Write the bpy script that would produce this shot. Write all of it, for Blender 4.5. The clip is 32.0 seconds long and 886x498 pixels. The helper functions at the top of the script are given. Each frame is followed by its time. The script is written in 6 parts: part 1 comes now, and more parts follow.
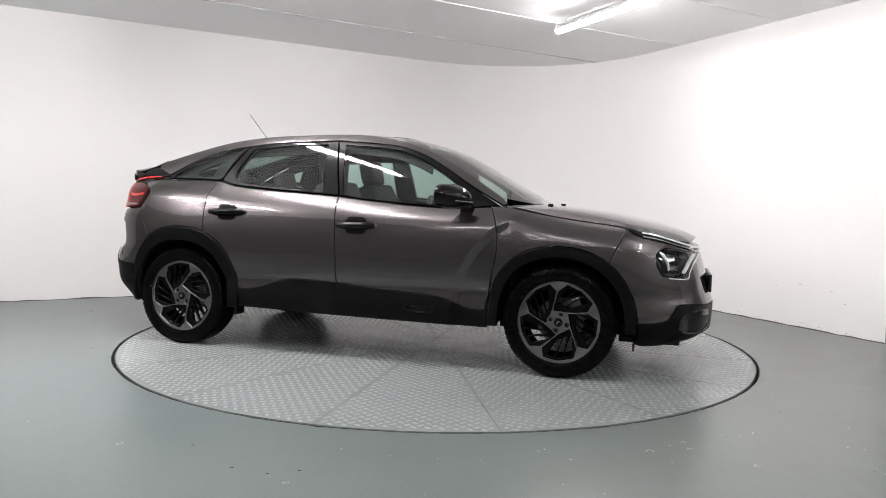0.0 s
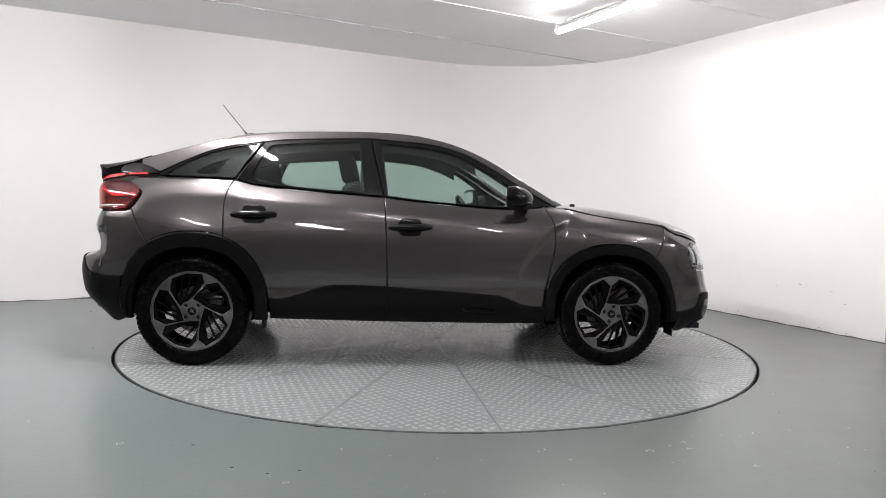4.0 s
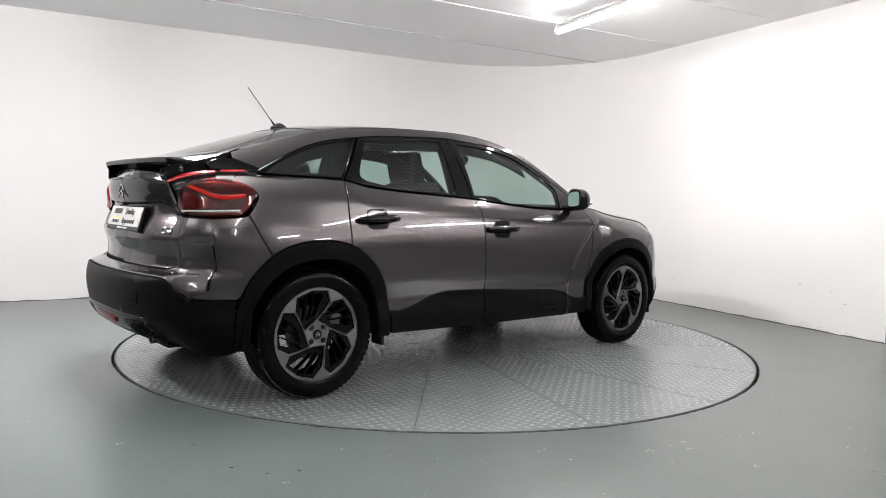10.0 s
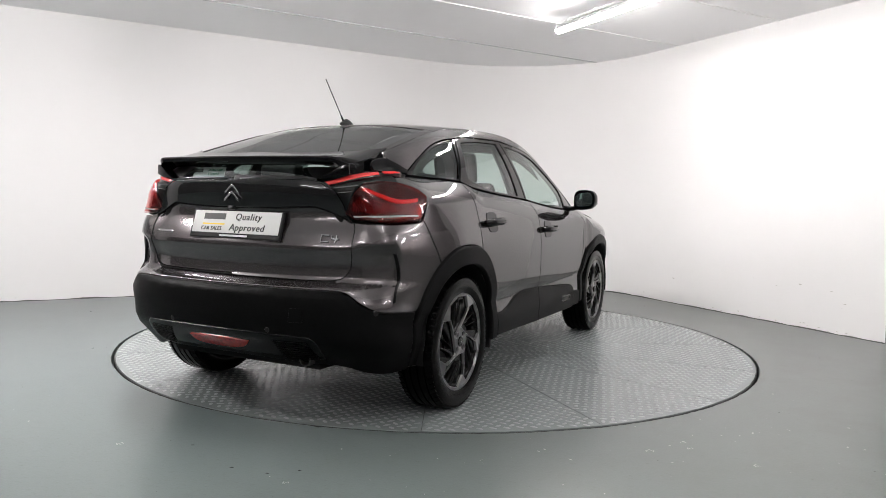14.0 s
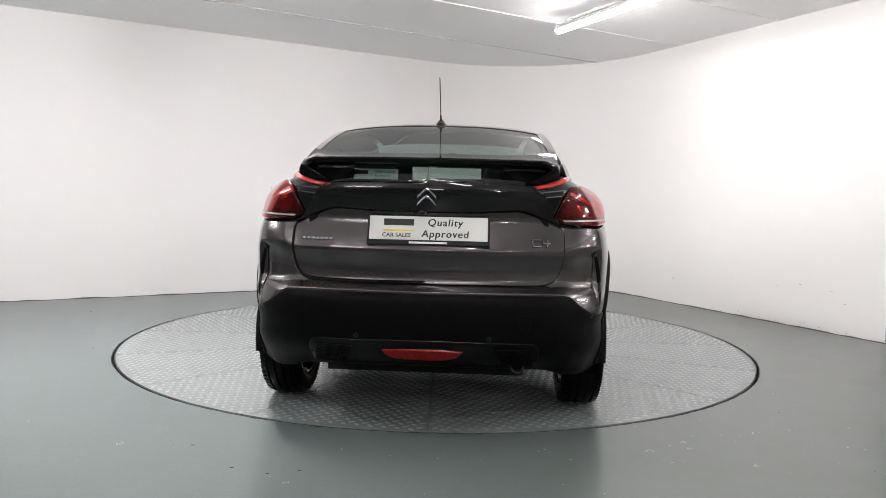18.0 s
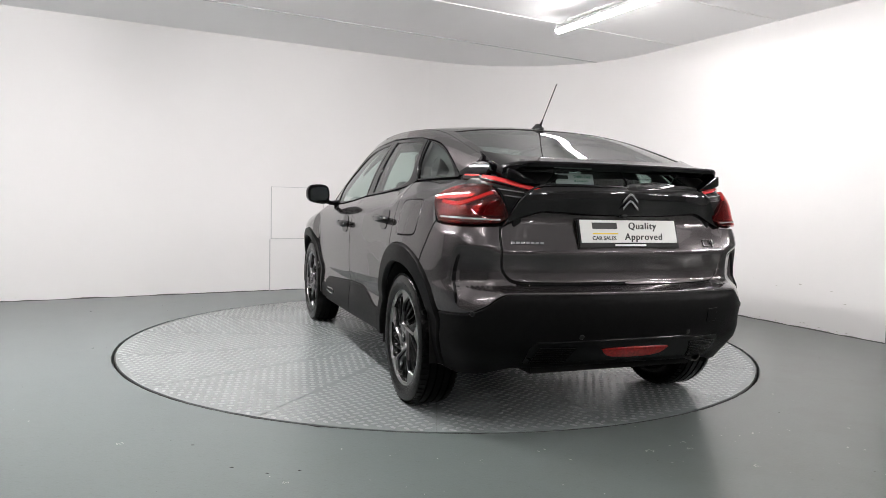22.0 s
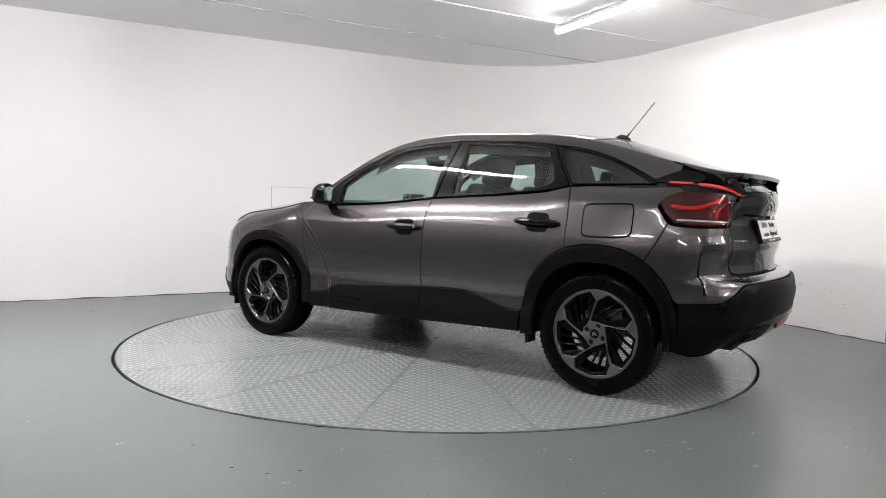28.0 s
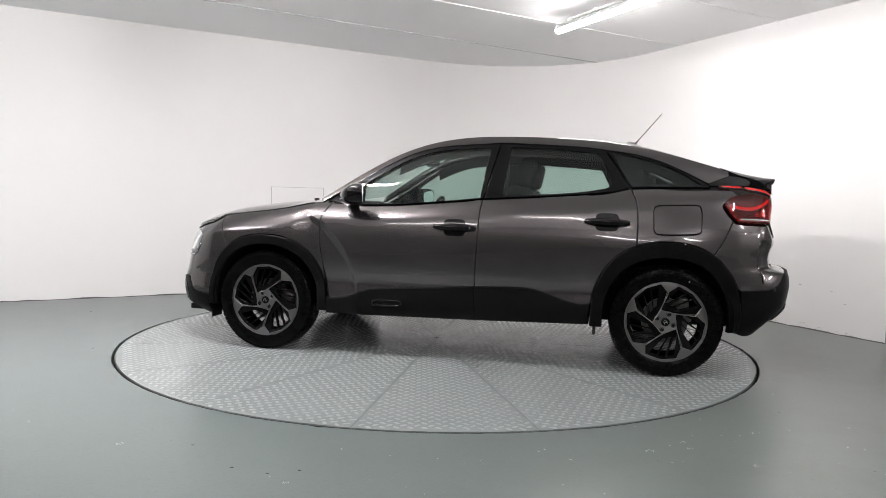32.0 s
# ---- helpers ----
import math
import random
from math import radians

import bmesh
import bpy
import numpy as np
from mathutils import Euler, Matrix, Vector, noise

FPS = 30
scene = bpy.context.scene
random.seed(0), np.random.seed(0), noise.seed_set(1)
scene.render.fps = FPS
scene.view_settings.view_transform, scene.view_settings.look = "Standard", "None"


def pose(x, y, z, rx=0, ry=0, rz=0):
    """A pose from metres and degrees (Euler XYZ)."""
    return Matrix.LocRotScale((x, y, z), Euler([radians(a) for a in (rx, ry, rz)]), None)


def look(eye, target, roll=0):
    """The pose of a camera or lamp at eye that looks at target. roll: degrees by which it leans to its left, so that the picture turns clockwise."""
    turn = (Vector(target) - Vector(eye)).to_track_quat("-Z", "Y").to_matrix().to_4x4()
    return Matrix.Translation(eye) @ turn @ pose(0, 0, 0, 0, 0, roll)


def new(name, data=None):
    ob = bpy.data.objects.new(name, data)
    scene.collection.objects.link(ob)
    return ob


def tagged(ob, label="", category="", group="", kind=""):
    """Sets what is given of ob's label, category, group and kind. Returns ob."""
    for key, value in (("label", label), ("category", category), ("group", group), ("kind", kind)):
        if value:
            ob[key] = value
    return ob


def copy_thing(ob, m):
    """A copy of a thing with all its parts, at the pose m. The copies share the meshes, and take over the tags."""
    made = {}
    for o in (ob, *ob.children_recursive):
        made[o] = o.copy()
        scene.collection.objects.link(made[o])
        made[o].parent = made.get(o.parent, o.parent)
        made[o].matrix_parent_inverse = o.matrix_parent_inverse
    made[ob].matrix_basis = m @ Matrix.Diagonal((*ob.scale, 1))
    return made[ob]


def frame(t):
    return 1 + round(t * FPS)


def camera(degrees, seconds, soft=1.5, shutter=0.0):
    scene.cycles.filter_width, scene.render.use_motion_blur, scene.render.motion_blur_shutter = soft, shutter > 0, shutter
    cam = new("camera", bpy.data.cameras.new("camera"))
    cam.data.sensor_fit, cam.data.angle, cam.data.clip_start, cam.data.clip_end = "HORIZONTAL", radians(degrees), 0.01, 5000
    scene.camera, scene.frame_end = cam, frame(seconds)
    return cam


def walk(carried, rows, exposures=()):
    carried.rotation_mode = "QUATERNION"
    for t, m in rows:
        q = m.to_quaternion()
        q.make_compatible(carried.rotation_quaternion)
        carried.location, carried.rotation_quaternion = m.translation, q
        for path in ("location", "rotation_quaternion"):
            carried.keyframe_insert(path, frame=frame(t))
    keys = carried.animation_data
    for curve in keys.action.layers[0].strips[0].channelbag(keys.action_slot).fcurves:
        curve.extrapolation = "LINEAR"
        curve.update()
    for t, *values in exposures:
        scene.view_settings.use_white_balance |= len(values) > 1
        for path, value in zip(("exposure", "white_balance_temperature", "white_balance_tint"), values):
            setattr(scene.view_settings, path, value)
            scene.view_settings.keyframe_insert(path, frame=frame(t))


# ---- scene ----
cam = camera(63.24, 32.0, soft=0.7)
EYE = (0.0, -5.509, 1.065)
AIM = Vector((math.sin(radians(0.318)) * math.cos(radians(3.917)), math.cos(radians(0.318)) * math.cos(radians(3.917)), -math.sin(radians(3.917))))
STAND = look(EYE, Vector(EYE) + AIM, 1.322)
walk(cam, [(0, STAND), (32, STAND)], exposures=[(0, 0.03), (7, 0.06), (10, 0.10), (13, 0.08), (17, 0.0), (25, -0.02), (28, 0.02), (32, 0.03)])

# ---- room axes: u runs along the long back wall, v points at it ----
NU = Vector((0.8704, 0.4924, 0))
NV = Vector((-0.4924, 0.8704, 0))
CEIL = 2.77
TABLE_R = 2.266


def room(a, b, z=0.0):
    return NU * a + NV * b + Vector((0, 0, z))


# ---- light ----
world = bpy.data.worlds.new("world")
world.use_nodes = True
world.node_tree.nodes["Background"].inputs[0].default_value = (0.9, 0.95, 1.0, 1)
world.node_tree.nodes["Background"].inputs[1].default_value = 0.02
scene.world = world
# ceiling tubes: place along and across the room, share of the full glow
# only the first is in view; sixth onward added unseen as fill
TUBES = [(1.47, -0.20, 0.82), (-1.87, -0.15, 1.75), (-1.80, -3.30, 0.2), (1.45, -3.40, 0.35), (-4.45, -3.45, 0.3), (-4.2, 0.2, 1.0),
         (-1.8, -7.2, 0.6), (1.5, -7.2, 0.75), (-4.5, -7.0, 0.4), (5.0, -5.2, 1.5), (4.2, -7.8, 0.8)]
TUBE_GLOW = 146.0


# ---- materials ----
def material(name, base, rough=0.5, metal=0.0, coat=0.0, spec=0.5):
    m = bpy.data.materials.new(name)
    m.use_nodes = True
    b = m.node_tree.nodes["Principled BSDF"]
    b.inputs["Base Color"].default_value = (*base, 1)
    b.inputs["Roughness"].default_value = rough
    b.inputs["Metallic"].default_value = metal
    b.inputs["Coat Weight"].default_value = coat
    b.inputs["Coat Roughness"].default_value = 0.03
    b.inputs["Specular IOR Level"].default_value = spec
    return m


def node(m, kind, **values):
    n = m.node_tree.nodes.new(kind)
    for k, v in values.items():
        n.inputs[k].default_value = v
    return n


def tie(m, a, i, b, j):
    m.node_tree.links.new(a.outputs[i], b.inputs[j])


def shader(m):
    return m.node_tree.nodes["Principled BSDF"]


def mottled(m, low, high, scale, rough=None, bump=0.0, bump_scale=60.0, detail=5.0, wear=None, wear_scale=1.2):
    """Colour variation at two scales, roughness variation and fine relief."""
    pos = node(m, "ShaderNodeTexCoord")
    n1 = node(m, "ShaderNodeTexNoise", Scale=scale, Detail=detail, Roughness=0.6)
    tie(m, pos, "Object", n1, "Vector")
    ramp = node(m, "ShaderNodeValToRGB")
    ramp.color_ramp.elements[0].position, ramp.color_ramp.elements[1].position = 0.2, 0.8
    ramp.color_ramp.elements[0].color, ramp.color_ramp.elements[1].color = (*low, 1), (*high, 1)
    tie(m, n1, "Fac", ramp, "Fac")
    out = ramp
    if wear:
        n3 = node(m, "ShaderNodeTexNoise", Scale=wear_scale, Detail=8.0, Roughness=0.65)
        tie(m, pos, "Object", n3, "Vector")
        r3 = node(m, "ShaderNodeValToRGB")
        r3.color_ramp.elements[0].position, r3.color_ramp.elements[1].position = 0.42, 0.68
        tie(m, n3, "Fac", r3, "Fac")
        mix = node(m, "ShaderNodeMixRGB")
        mix.inputs["Color2"].default_value = (*wear, 1)
        tie(m, r3, "Color", mix, "Fac")
        tie(m, ramp, "Color", mix, "Color1")
        out = mix
    tie(m, out, "Color", shader(m), "Base Color")
    if rough:
        mr = node(m, "ShaderNodeMapRange")
        mr.inputs["To Min"].default_value, mr.inputs["To Max"].default_value = rough
        tie(m, n1, "Fac", mr, "Value")
        tie(m, mr, "Result", shader(m), "Roughness")
    if bump:
        n2 = node(m, "ShaderNodeTexNoise", Scale=bump_scale, Detail=4.0)
        tie(m, pos, "Object", n2, "Vector")
        bp = node(m, "ShaderNodeBump", Strength=bump, Distance=0.01)
        tie(m, n2, "Fac", bp, "Height")
        tie(m, bp, "Normal", shader(m), "Normal")
    return m


def glowing(name, colour, strength, base=(0.8, 0.8, 0.8)):
    m = material(name, base, 0.4)
    shader(m).inputs["Emission Color"].default_value = (*colour, 1)
    shader(m).inputs["Emission Strength"].default_value = strength
    return m


def pane(name, tint, clear=0.86):
    """Thin tinted glass: a clear tinted film with a sharp reflection that grows towards grazing angles."""
    m = bpy.data.materials.new(name)
    m.use_nodes = True
    t = m.node_tree
    t.nodes.clear()
    out = t.nodes.new("ShaderNodeOutputMaterial")
    a = t.nodes.new("ShaderNodeBsdfTransparent")
    a.inputs[0].default_value = (*tint, 1)
    b = t.nodes.new("ShaderNodeBsdfGlossy")
    b.inputs["Roughness"].default_value = 0.0
    b.inputs[0].default_value = (1, 1, 1, 1)
    lw = t.nodes.new("ShaderNodeLayerWeight")
    lw.inputs[0].default_value = 0.5
    p5 = t.nodes.new("ShaderNodeMath")
    p5.operation = "POWER"
    p5.inputs[1].default_value = 5.0
    t.links.new(lw.outputs["Facing"], p5.inputs[0])
    fr = t.nodes.new("ShaderNodeMath")
    fr.operation = "MULTIPLY_ADD"
    fr.inputs[1].default_value, fr.inputs[2].default_value = 0.9, 0.04
    t.links.new(p5.outputs[0], fr.inputs[0])
    mix = t.nodes.new("ShaderNodeMixShader")
    t.links.new(fr.outputs[0], mix.inputs[0])
    t.links.new(a.outputs[0], mix.inputs[1])
    t.links.new(b.outputs[0], mix.inputs[2])
    t.links.new(mix.outputs[0], out.inputs[0])
    return m


wall_paint = mottled(material("wall_paint", (0.83, 0.82, 0.815), 0.6), (0.795, 0.784, 0.781), (0.825, 0.814, 0.811), 1.3, (0.5, 0.7), 0.06, 35)
grey_wall = mottled(material("grey_wall", (0.3, 0.3, 0.3), 0.6), (0.11, 0.11, 0.11), (0.15, 0.15, 0.15), 1.3, (0.5, 0.7))
hall_wall = mottled(material("hall_wall", (0.06, 0.06, 0.06), 0.7), (0.26, 0.26, 0.262), (0.32, 0.32, 0.318), 1.3, (0.6, 0.8))
ceiling_paint = mottled(material("ceiling_paint", (0.62, 0.62, 0.63), 0.7), (0.86, 0.86, 0.865), (0.90, 0.90, 0.905), 0.9, (0.6, 0.8), 0.05, 50)


def scuffed(m, scale, stretch, turn, low, high, strength, tint):
    """Thin drawn-out scuffs laid over the base colour."""
    pos = node(m, "ShaderNodeTexCoord")
    mp = node(m, "ShaderNodeMapping")
    mp.inputs["Rotation"].default_value = (0, 0, radians(turn))
    mp.inputs["Scale"].default_value = (scale, scale * stretch, scale)
    tie(m, pos, "Object", mp, "Vector")
    n = node(m, "ShaderNodeTexNoise", Scale=1.0, Detail=6.0, Roughness=0.7)
    tie(m, mp, "Vector", n, "Vector")
    mr = node(m, "ShaderNodeMapRange")
    mr.interpolation_type = "SMOOTHSTEP"
    mr.inputs["From Min"].default_value, mr.inputs["From Max"].default_value = low, high
    mr.inputs["To Max"].default_value = strength
    tie(m, n, "Fac", mr, "Value")
    mix = node(m, "ShaderNodeMixRGB")
    mix.inputs["Color2"].default_value = (*tint, 1)
    old = shader(m).inputs["Base Color"].links[0].from_socket
    m.node_tree.links.new(old, mix.inputs["Color1"])
    tie(m, mr, "Result", mix, "Fac")
    tie(m, mix, "Color", shader(m), "Base Color")
    return m




def noise_mask(m, vector, scale, low, high, detail=6.0, strength=1.0):
    """A noise between two limits, as a mask."""
    n = node(m, "ShaderNodeTexNoise", Scale=scale, Detail=detail, Roughness=0.62)
    m.node_tree.links.new(vector, n.inputs["Vector"])
    mr = node(m, "ShaderNodeMapRange")
    mr.interpolation_type = "SMOOTHSTEP"
    mr.inputs["From Min"].default_value, mr.inputs["From Max"].default_value = low, high
    mr.inputs["To Max"].default_value = strength
    tie(m, n, "Fac", mr, "Value")
    return mr.outputs["Result"]


def overlay(m, below, mask, tint):
    mix = node(m, "ShaderNodeMixRGB")
    mix.inputs["Color2"].default_value = (*tint, 1)
    m.node_tree.links.new(below, mix.inputs["Color1"])
    m.node_tree.links.new(mask, mix.inputs["Fac"])
    return mix.outputs["Color"]


def stretched(m, source, turn, size):
    mp = node(m, "ShaderNodeMapping")
    mp.inputs["Rotation"].default_value = (0, 0, radians(turn))
    mp.inputs["Scale"].default_value = size
    m.node_tree.links.new(source, mp.inputs["Vector"])
    return mp.outputs["Vector"]


def worn_floor():
    """Grey-green floor paint: cooler towards -x, warmer towards +x, with blotches, drag marks, specks and grain."""
    m = material("floor_paint", (0.12, 0.14, 0.138), 0.3, 0, 0, 0.5)
    at = node(m, "ShaderNodeTexCoord").outputs["Object"]
    base = node(m, "ShaderNodeRGB")
    base.outputs[0].default_value = (0.112, 0.137, 0.137, 1)
    # warmer grey-green towards +x
    split = node(m, "ShaderNodeSeparateXYZ")
    m.node_tree.links.new(at, split.inputs[0])
    side = node(m, "ShaderNodeMapRange")
    side.inputs["From Min"].default_value, side.inputs["From Max"].default_value = -1.2, 2.4
    side.inputs["To Max"].default_value = 0.75
    tie(m, split, "X", side, "Value")
    col = overlay(m, base.outputs[0], side.outputs["Result"], (0.113, 0.123, 0.113))
    col = overlay(m, col, noise_mask(m, at, 0.7, 0.35, 0.75, 4.0, 0.20), (0.126, 0.143, 0.137))
    col = overlay(m, col, noise_mask(m, at, 4.5, 0.35, 0.85, 6.0, 0.09), (0.080, 0.092, 0.089))
    col = overlay(m, col, noise_mask(m, stretched(m, at, 28, (0.9, 9.0, 1)), 1.6, 0.50, 0.80, 8.0, 0.10), (0.070, 0.076, 0.070))
    col = overlay(m, col, noise_mask(m, stretched(m, at, -64, (1.2, 16.0, 1)), 1.8, 0.55, 0.80, 8.0, 0.08), (0.15, 0.16, 0.155))
    dirt = node(m, "ShaderNodeMath")
    dirt.operation = "MULTIPLY"
    tie(m, side, "Result", dirt, 0)
    m.node_tree.links.new(noise_mask(m, at, 3.2, 0.42, 0.70, 9.0, 0.55), dirt.inputs[1])
    col = overlay(m, col, dirt.outputs[0], (0.082, 0.085, 0.074))
    flecks = noise_mask(m, stretched(m, at, 15, (1.0, 2.5, 1)), 30.0, 0.54, 0.68, 8.0, 0.38)
    col = overlay(m, col, flecks, (0.072, 0.080, 0.075))
    col = overlay(m, col, noise_mask(m, at, 38.0, 0.70, 0.74, 2.0, 0.45), (0.045, 0.048, 0.044))
    col = overlay(m, col, noise_mask(m, at, 130.0, 0.45, 0.70, 3.0, 0.22), (0.17, 0.185, 0.18))
    m.node_tree.links.new(col, shader(m).inputs["Base Color"])
    gloss = node(m, "ShaderNodeMapRange")
    gloss.inputs["To Min"].default_value, gloss.inputs["To Max"].default_value = 0.277, 0.293
    m.node_tree.links.new(noise_mask(m, at, 2.6, 0.3, 0.75, 8.0), gloss.inputs["Value"])
    tie(m, gloss, "Result", shader(m), "Roughness")
    grain = node(m, "ShaderNodeTexNoise", Scale=90.0, Detail=6.0)
    m.node_tree.links.new(at, grain.inputs["Vector"])
    bump = node(m, "ShaderNodeBump", Strength=0.05, Distance=0.006)
    tie(m, grain, "Fac", bump, "Height")
    tie(m, bump, "Normal", shader(m), "Normal")
    return m


floor_paint = worn_floor()
plate_metal = mottled(material("plate_metal", (0.22, 0.24, 0.235), 0.2, 0.08, 0, 0.6), (0.180, 0.203, 0.204), (0.242, 0.264, 0.263), 110.0, (0.17, 0.28), 0.02, 60, detail=6.0)
scuffed(plate_metal, 2.0, 3.0, 60, 0.40, 0.85, 0.3, (0.13, 0.142, 0.139))
stud_metal = mottled(material("stud_metal", (0.3, 0.31, 0.3), 0.3, 0.0), (0.190, 0.209, 0.208), (0.236, 0.252, 0.249), 30.0, (0.30, 0.42))
pit_dark = material("pit_dark", (0.012, 0.012, 0.012), 0.8)
joint_grey = material("joint_grey", (0.52, 0.52, 0.53), 0.8)
joint_white = material("joint_white", (0.85, 0.85, 0.85), 0.5)
fitting_white = material("fitting_white", (0.78, 0.78, 0.78), 0.4)
car_paint = material("car_paint", (0.074, 0.066, 0.068), 0.27, 0.9, 1.0)
shader(car_paint).inputs["Specular Tint"].default_value = (0.25, 0.25, 0.25, 1)
piano_black = material("piano_black", (0.004, 0.004, 0.0044), 0.05, 0.0, 0.0, 0.5)
gloss_black = material("gloss_black", (0.002, 0.002, 0.0024), 0.05, 0.0, 0.0, 0.2)
cladding = mottled(material("cladding", (0.007, 0.007, 0.007), 0.4, 0, 0, 0.05), (0.0025, 0.0025, 0.0026), (0.0050, 0.0050, 0.0051), 40.0, (0.36, 0.46), 0.08, 900)
trim_black = material("trim_black", (0.005, 0.005, 0.005), 0.35, 0, 0, 0.25)
deep_black = material("deep_black", (0.004, 0.004, 0.004), 0.7, 0, 0, 0.15)
rubber = mottled(material("rubber", (0.007, 0.007, 0.007), 0.4, 0, 0, 0.07), (0.001, 0.001, 0.001), (0.0025, 0.0025, 0.0025), 30.0, (0.17, 0.25), 0.015, 400)
rim_silver = material("rim_silver", (0.185, 0.182, 0.183), 0.28, 1.0, 0.0)
rim_black = material("rim_black", (0.002, 0.002, 0.002), 0.16, 0.0, 0.0, 0.12)
steel = mottled(material("steel", (0.30, 0.29, 0.28), 0.4, 1.0), (0.07, 0.067, 0.065), (0.13, 0.126, 0.122), 20.0, (0.3, 0.5))
chrome = material("chrome", (0.75, 0.75, 0.76), 0.08, 1.0)
emblem_chrome = material("emblem_chrome", (0.42, 0.42, 0.43), 0.14, 1.0)
dark_chrome = material("dark_chrome", (0.25, 0.25, 0.26), 0.12, 1.0)
lamp_red = material("lamp_red", (0.075, 0.003, 0.004), 0.12, 0.0, 1.0)
lamp_bright_red = material("lamp_bright_red", (0.60, 0.018, 0.020), 0.2, 0.0, 1.0)
lamp_clear = material("lamp_clear", (0.34, 0.33, 0.33), 0.15, 0.0, 1.0)
lamp_white = material("lamp_white", (0.85, 0.86, 0.87), 0.12, 0.3, 1.0)
lamp_dark = material("lamp_dark", (0.016, 0.003, 0.0035), 0.15, 0.0, 0.0)
mirror_glass = material("mirror_glass", (0.8, 0.85, 0.85), 0.01, 1.0)
side_glass = pane("side_glass", (0.58, 0.70, 0.66))
dark_glass = pane("dark_glass", (0.42, 0.50, 0.47))
smoked_glass = pane("smoked_glass", (0.27, 0.33, 0.31))
frit_glass = pane("frit_glass", (0.30, 0.36, 0.34))
screen_glass = pane("screen_glass", (0.74, 0.83, 0.80))
lens_glass = pane("lens_glass", (0.85, 0.87, 0.88))
fabric = mottled(material("fabric", (0.03, 0.03, 0.032), 0.9), (0.006, 0.006, 0.0065), (0.012, 0.012, 0.0125), 60.0, (0.8, 0.95), 0.3, 500)
soft_plastic = material("soft_plastic", (0.008, 0.008, 0.0085), 0.6, 0, 0, 0.3)
headlining = material("headlining", (0.09, 0.09, 0.09), 0.9)
plate_white = material("plate_white", (0.72, 0.72, 0.70), 0.25, 0.0, 0.6)
print_black = material("print_black", (0.01, 0.01, 0.01), 0.4)
print_yellow = material("print_yellow", (0.80, 0.55, 0.02), 0.4)
print_white = material("print_white", (0.75, 0.75, 0.75), 0.4)
print_green = material("print_green", (0.05, 0.25, 0.15), 0.5)
chip_white = material("chip_white", (0.5, 0.5, 0.48), 0.7)
grit_dark = material("grit_dark", (0.03, 0.03, 0.027), 0.9)
scuff_grey = material("scuff_grey", (0.56, 0.54, 0.51), 0.8)
sticker_white = material("sticker_white", (0.7, 0.72, 0.72), 0.5)


# ---- mesh helpers ----
def link_mesh(name, verts, faces, mat, parent=None, label="", normals=None, smooth=True):
    me = bpy.data.meshes.new(name)
    me.from_pydata([tuple(v) for v in verts], [], faces)
    me.materials.append(mat)
    if smooth:
        me.shade_smooth()
    if normals is not None:
        me.normals_split_custom_set_from_vertices([tuple(n) for n in normals])
    me.update()
    ob = new(name, me)
    ob.parent = parent
    if label:
        ob["label"] = label
    return ob


def part(name, bm, mat, parent=None, label="", smooth=False, angle=35):
    me = bpy.data.meshes.new(name)
    bmesh.ops.recalc_face_normals(bm, faces=bm.faces)
    bm.to_mesh(me)
    bm.free()
    me.materials.append(mat)
    if smooth:
        me.shade_smooth()
        me.set_sharp_from_angle(angle=radians(angle))
    ob = new(name, me)
    ob.parent = parent
    if label:
        ob["label"] = label
    return ob


def empty(name):
    return new(name)


def box(bm, size, m=None, bevel=0.0, seg=2):
    r = bmesh.ops.create_cube(bm, size=1.0, matrix=(m or Matrix()) @ Matrix.Diagonal((*size, 1)))
    if bevel:
        es = list({e for v in r["verts"] for e in v.link_edges})
        bmesh.ops.bevel(bm, geom=es, offset=bevel, segments=seg, profile=0.6, affect="EDGES")
    return bm


def boxed(size, m=None, bevel=0.0, seg=2):
    return box(bmesh.new(), size, m, bevel, seg)


def sweep(points, radius, sides=10, flat=1.0, closed=False):
    """A rounded rod along points. flat squeezes it in its second direction; radius may be a list."""
    bm = bmesh.new()
    pts = [Vector(q) for q in points]
    rings = []
    n = len(pts)
    for i, q in enumerate(pts):
        a, b = pts[max(i - 1, 0)], pts[min(i + 1, n - 1)]
        if closed:
            a, b = pts[i - 1], pts[(i + 1) % n]
        d = (b - a).normalized()
        side = d.cross(Vector((0, 0, 1)))
        side = side.normalized() if side.length > 1e-4 else Vector((0, 1, 0))
        up = side.cross(d)
        rad = radius[i] if isinstance(radius, (list, tuple)) else radius
        rings.append([bm.verts.new(q + (side * math.cos(k) + up * math.sin(k) * flat) * rad) for k in [2 * math.pi * j / sides for j in range(sides)]])
    for i in range(n if closed else n - 1):
        r0, r1 = rings[i], rings[(i + 1) % n]
        for j in range(sides):
            bm.faces.new((r0[j], r0[(j + 1) % sides], r1[(j + 1) % sides], r1[j]))
    if not closed:
        bm.faces.new(rings[0])
        bm.faces.new(rings[-1])
    return bm


def lathe(profile, sides=64, axis_y=True):
    """Turns (radius, offset) pairs about the y axis."""
    bm = bmesh.new()
    rings = []
    for rad, off in profile:
        rings.append([bm.verts.new((rad * math.cos(2 * math.pi * j / sides), off, rad * math.sin(2 * math.pi * j / sides))) for j in range(sides)])
    for r0, r1 in zip(rings, rings[1:]):
        for j in range(sides):
            bm.faces.new((r0[j], r0[(j + 1) % sides], r1[(j + 1) % sides], r1[j]))
    return bm


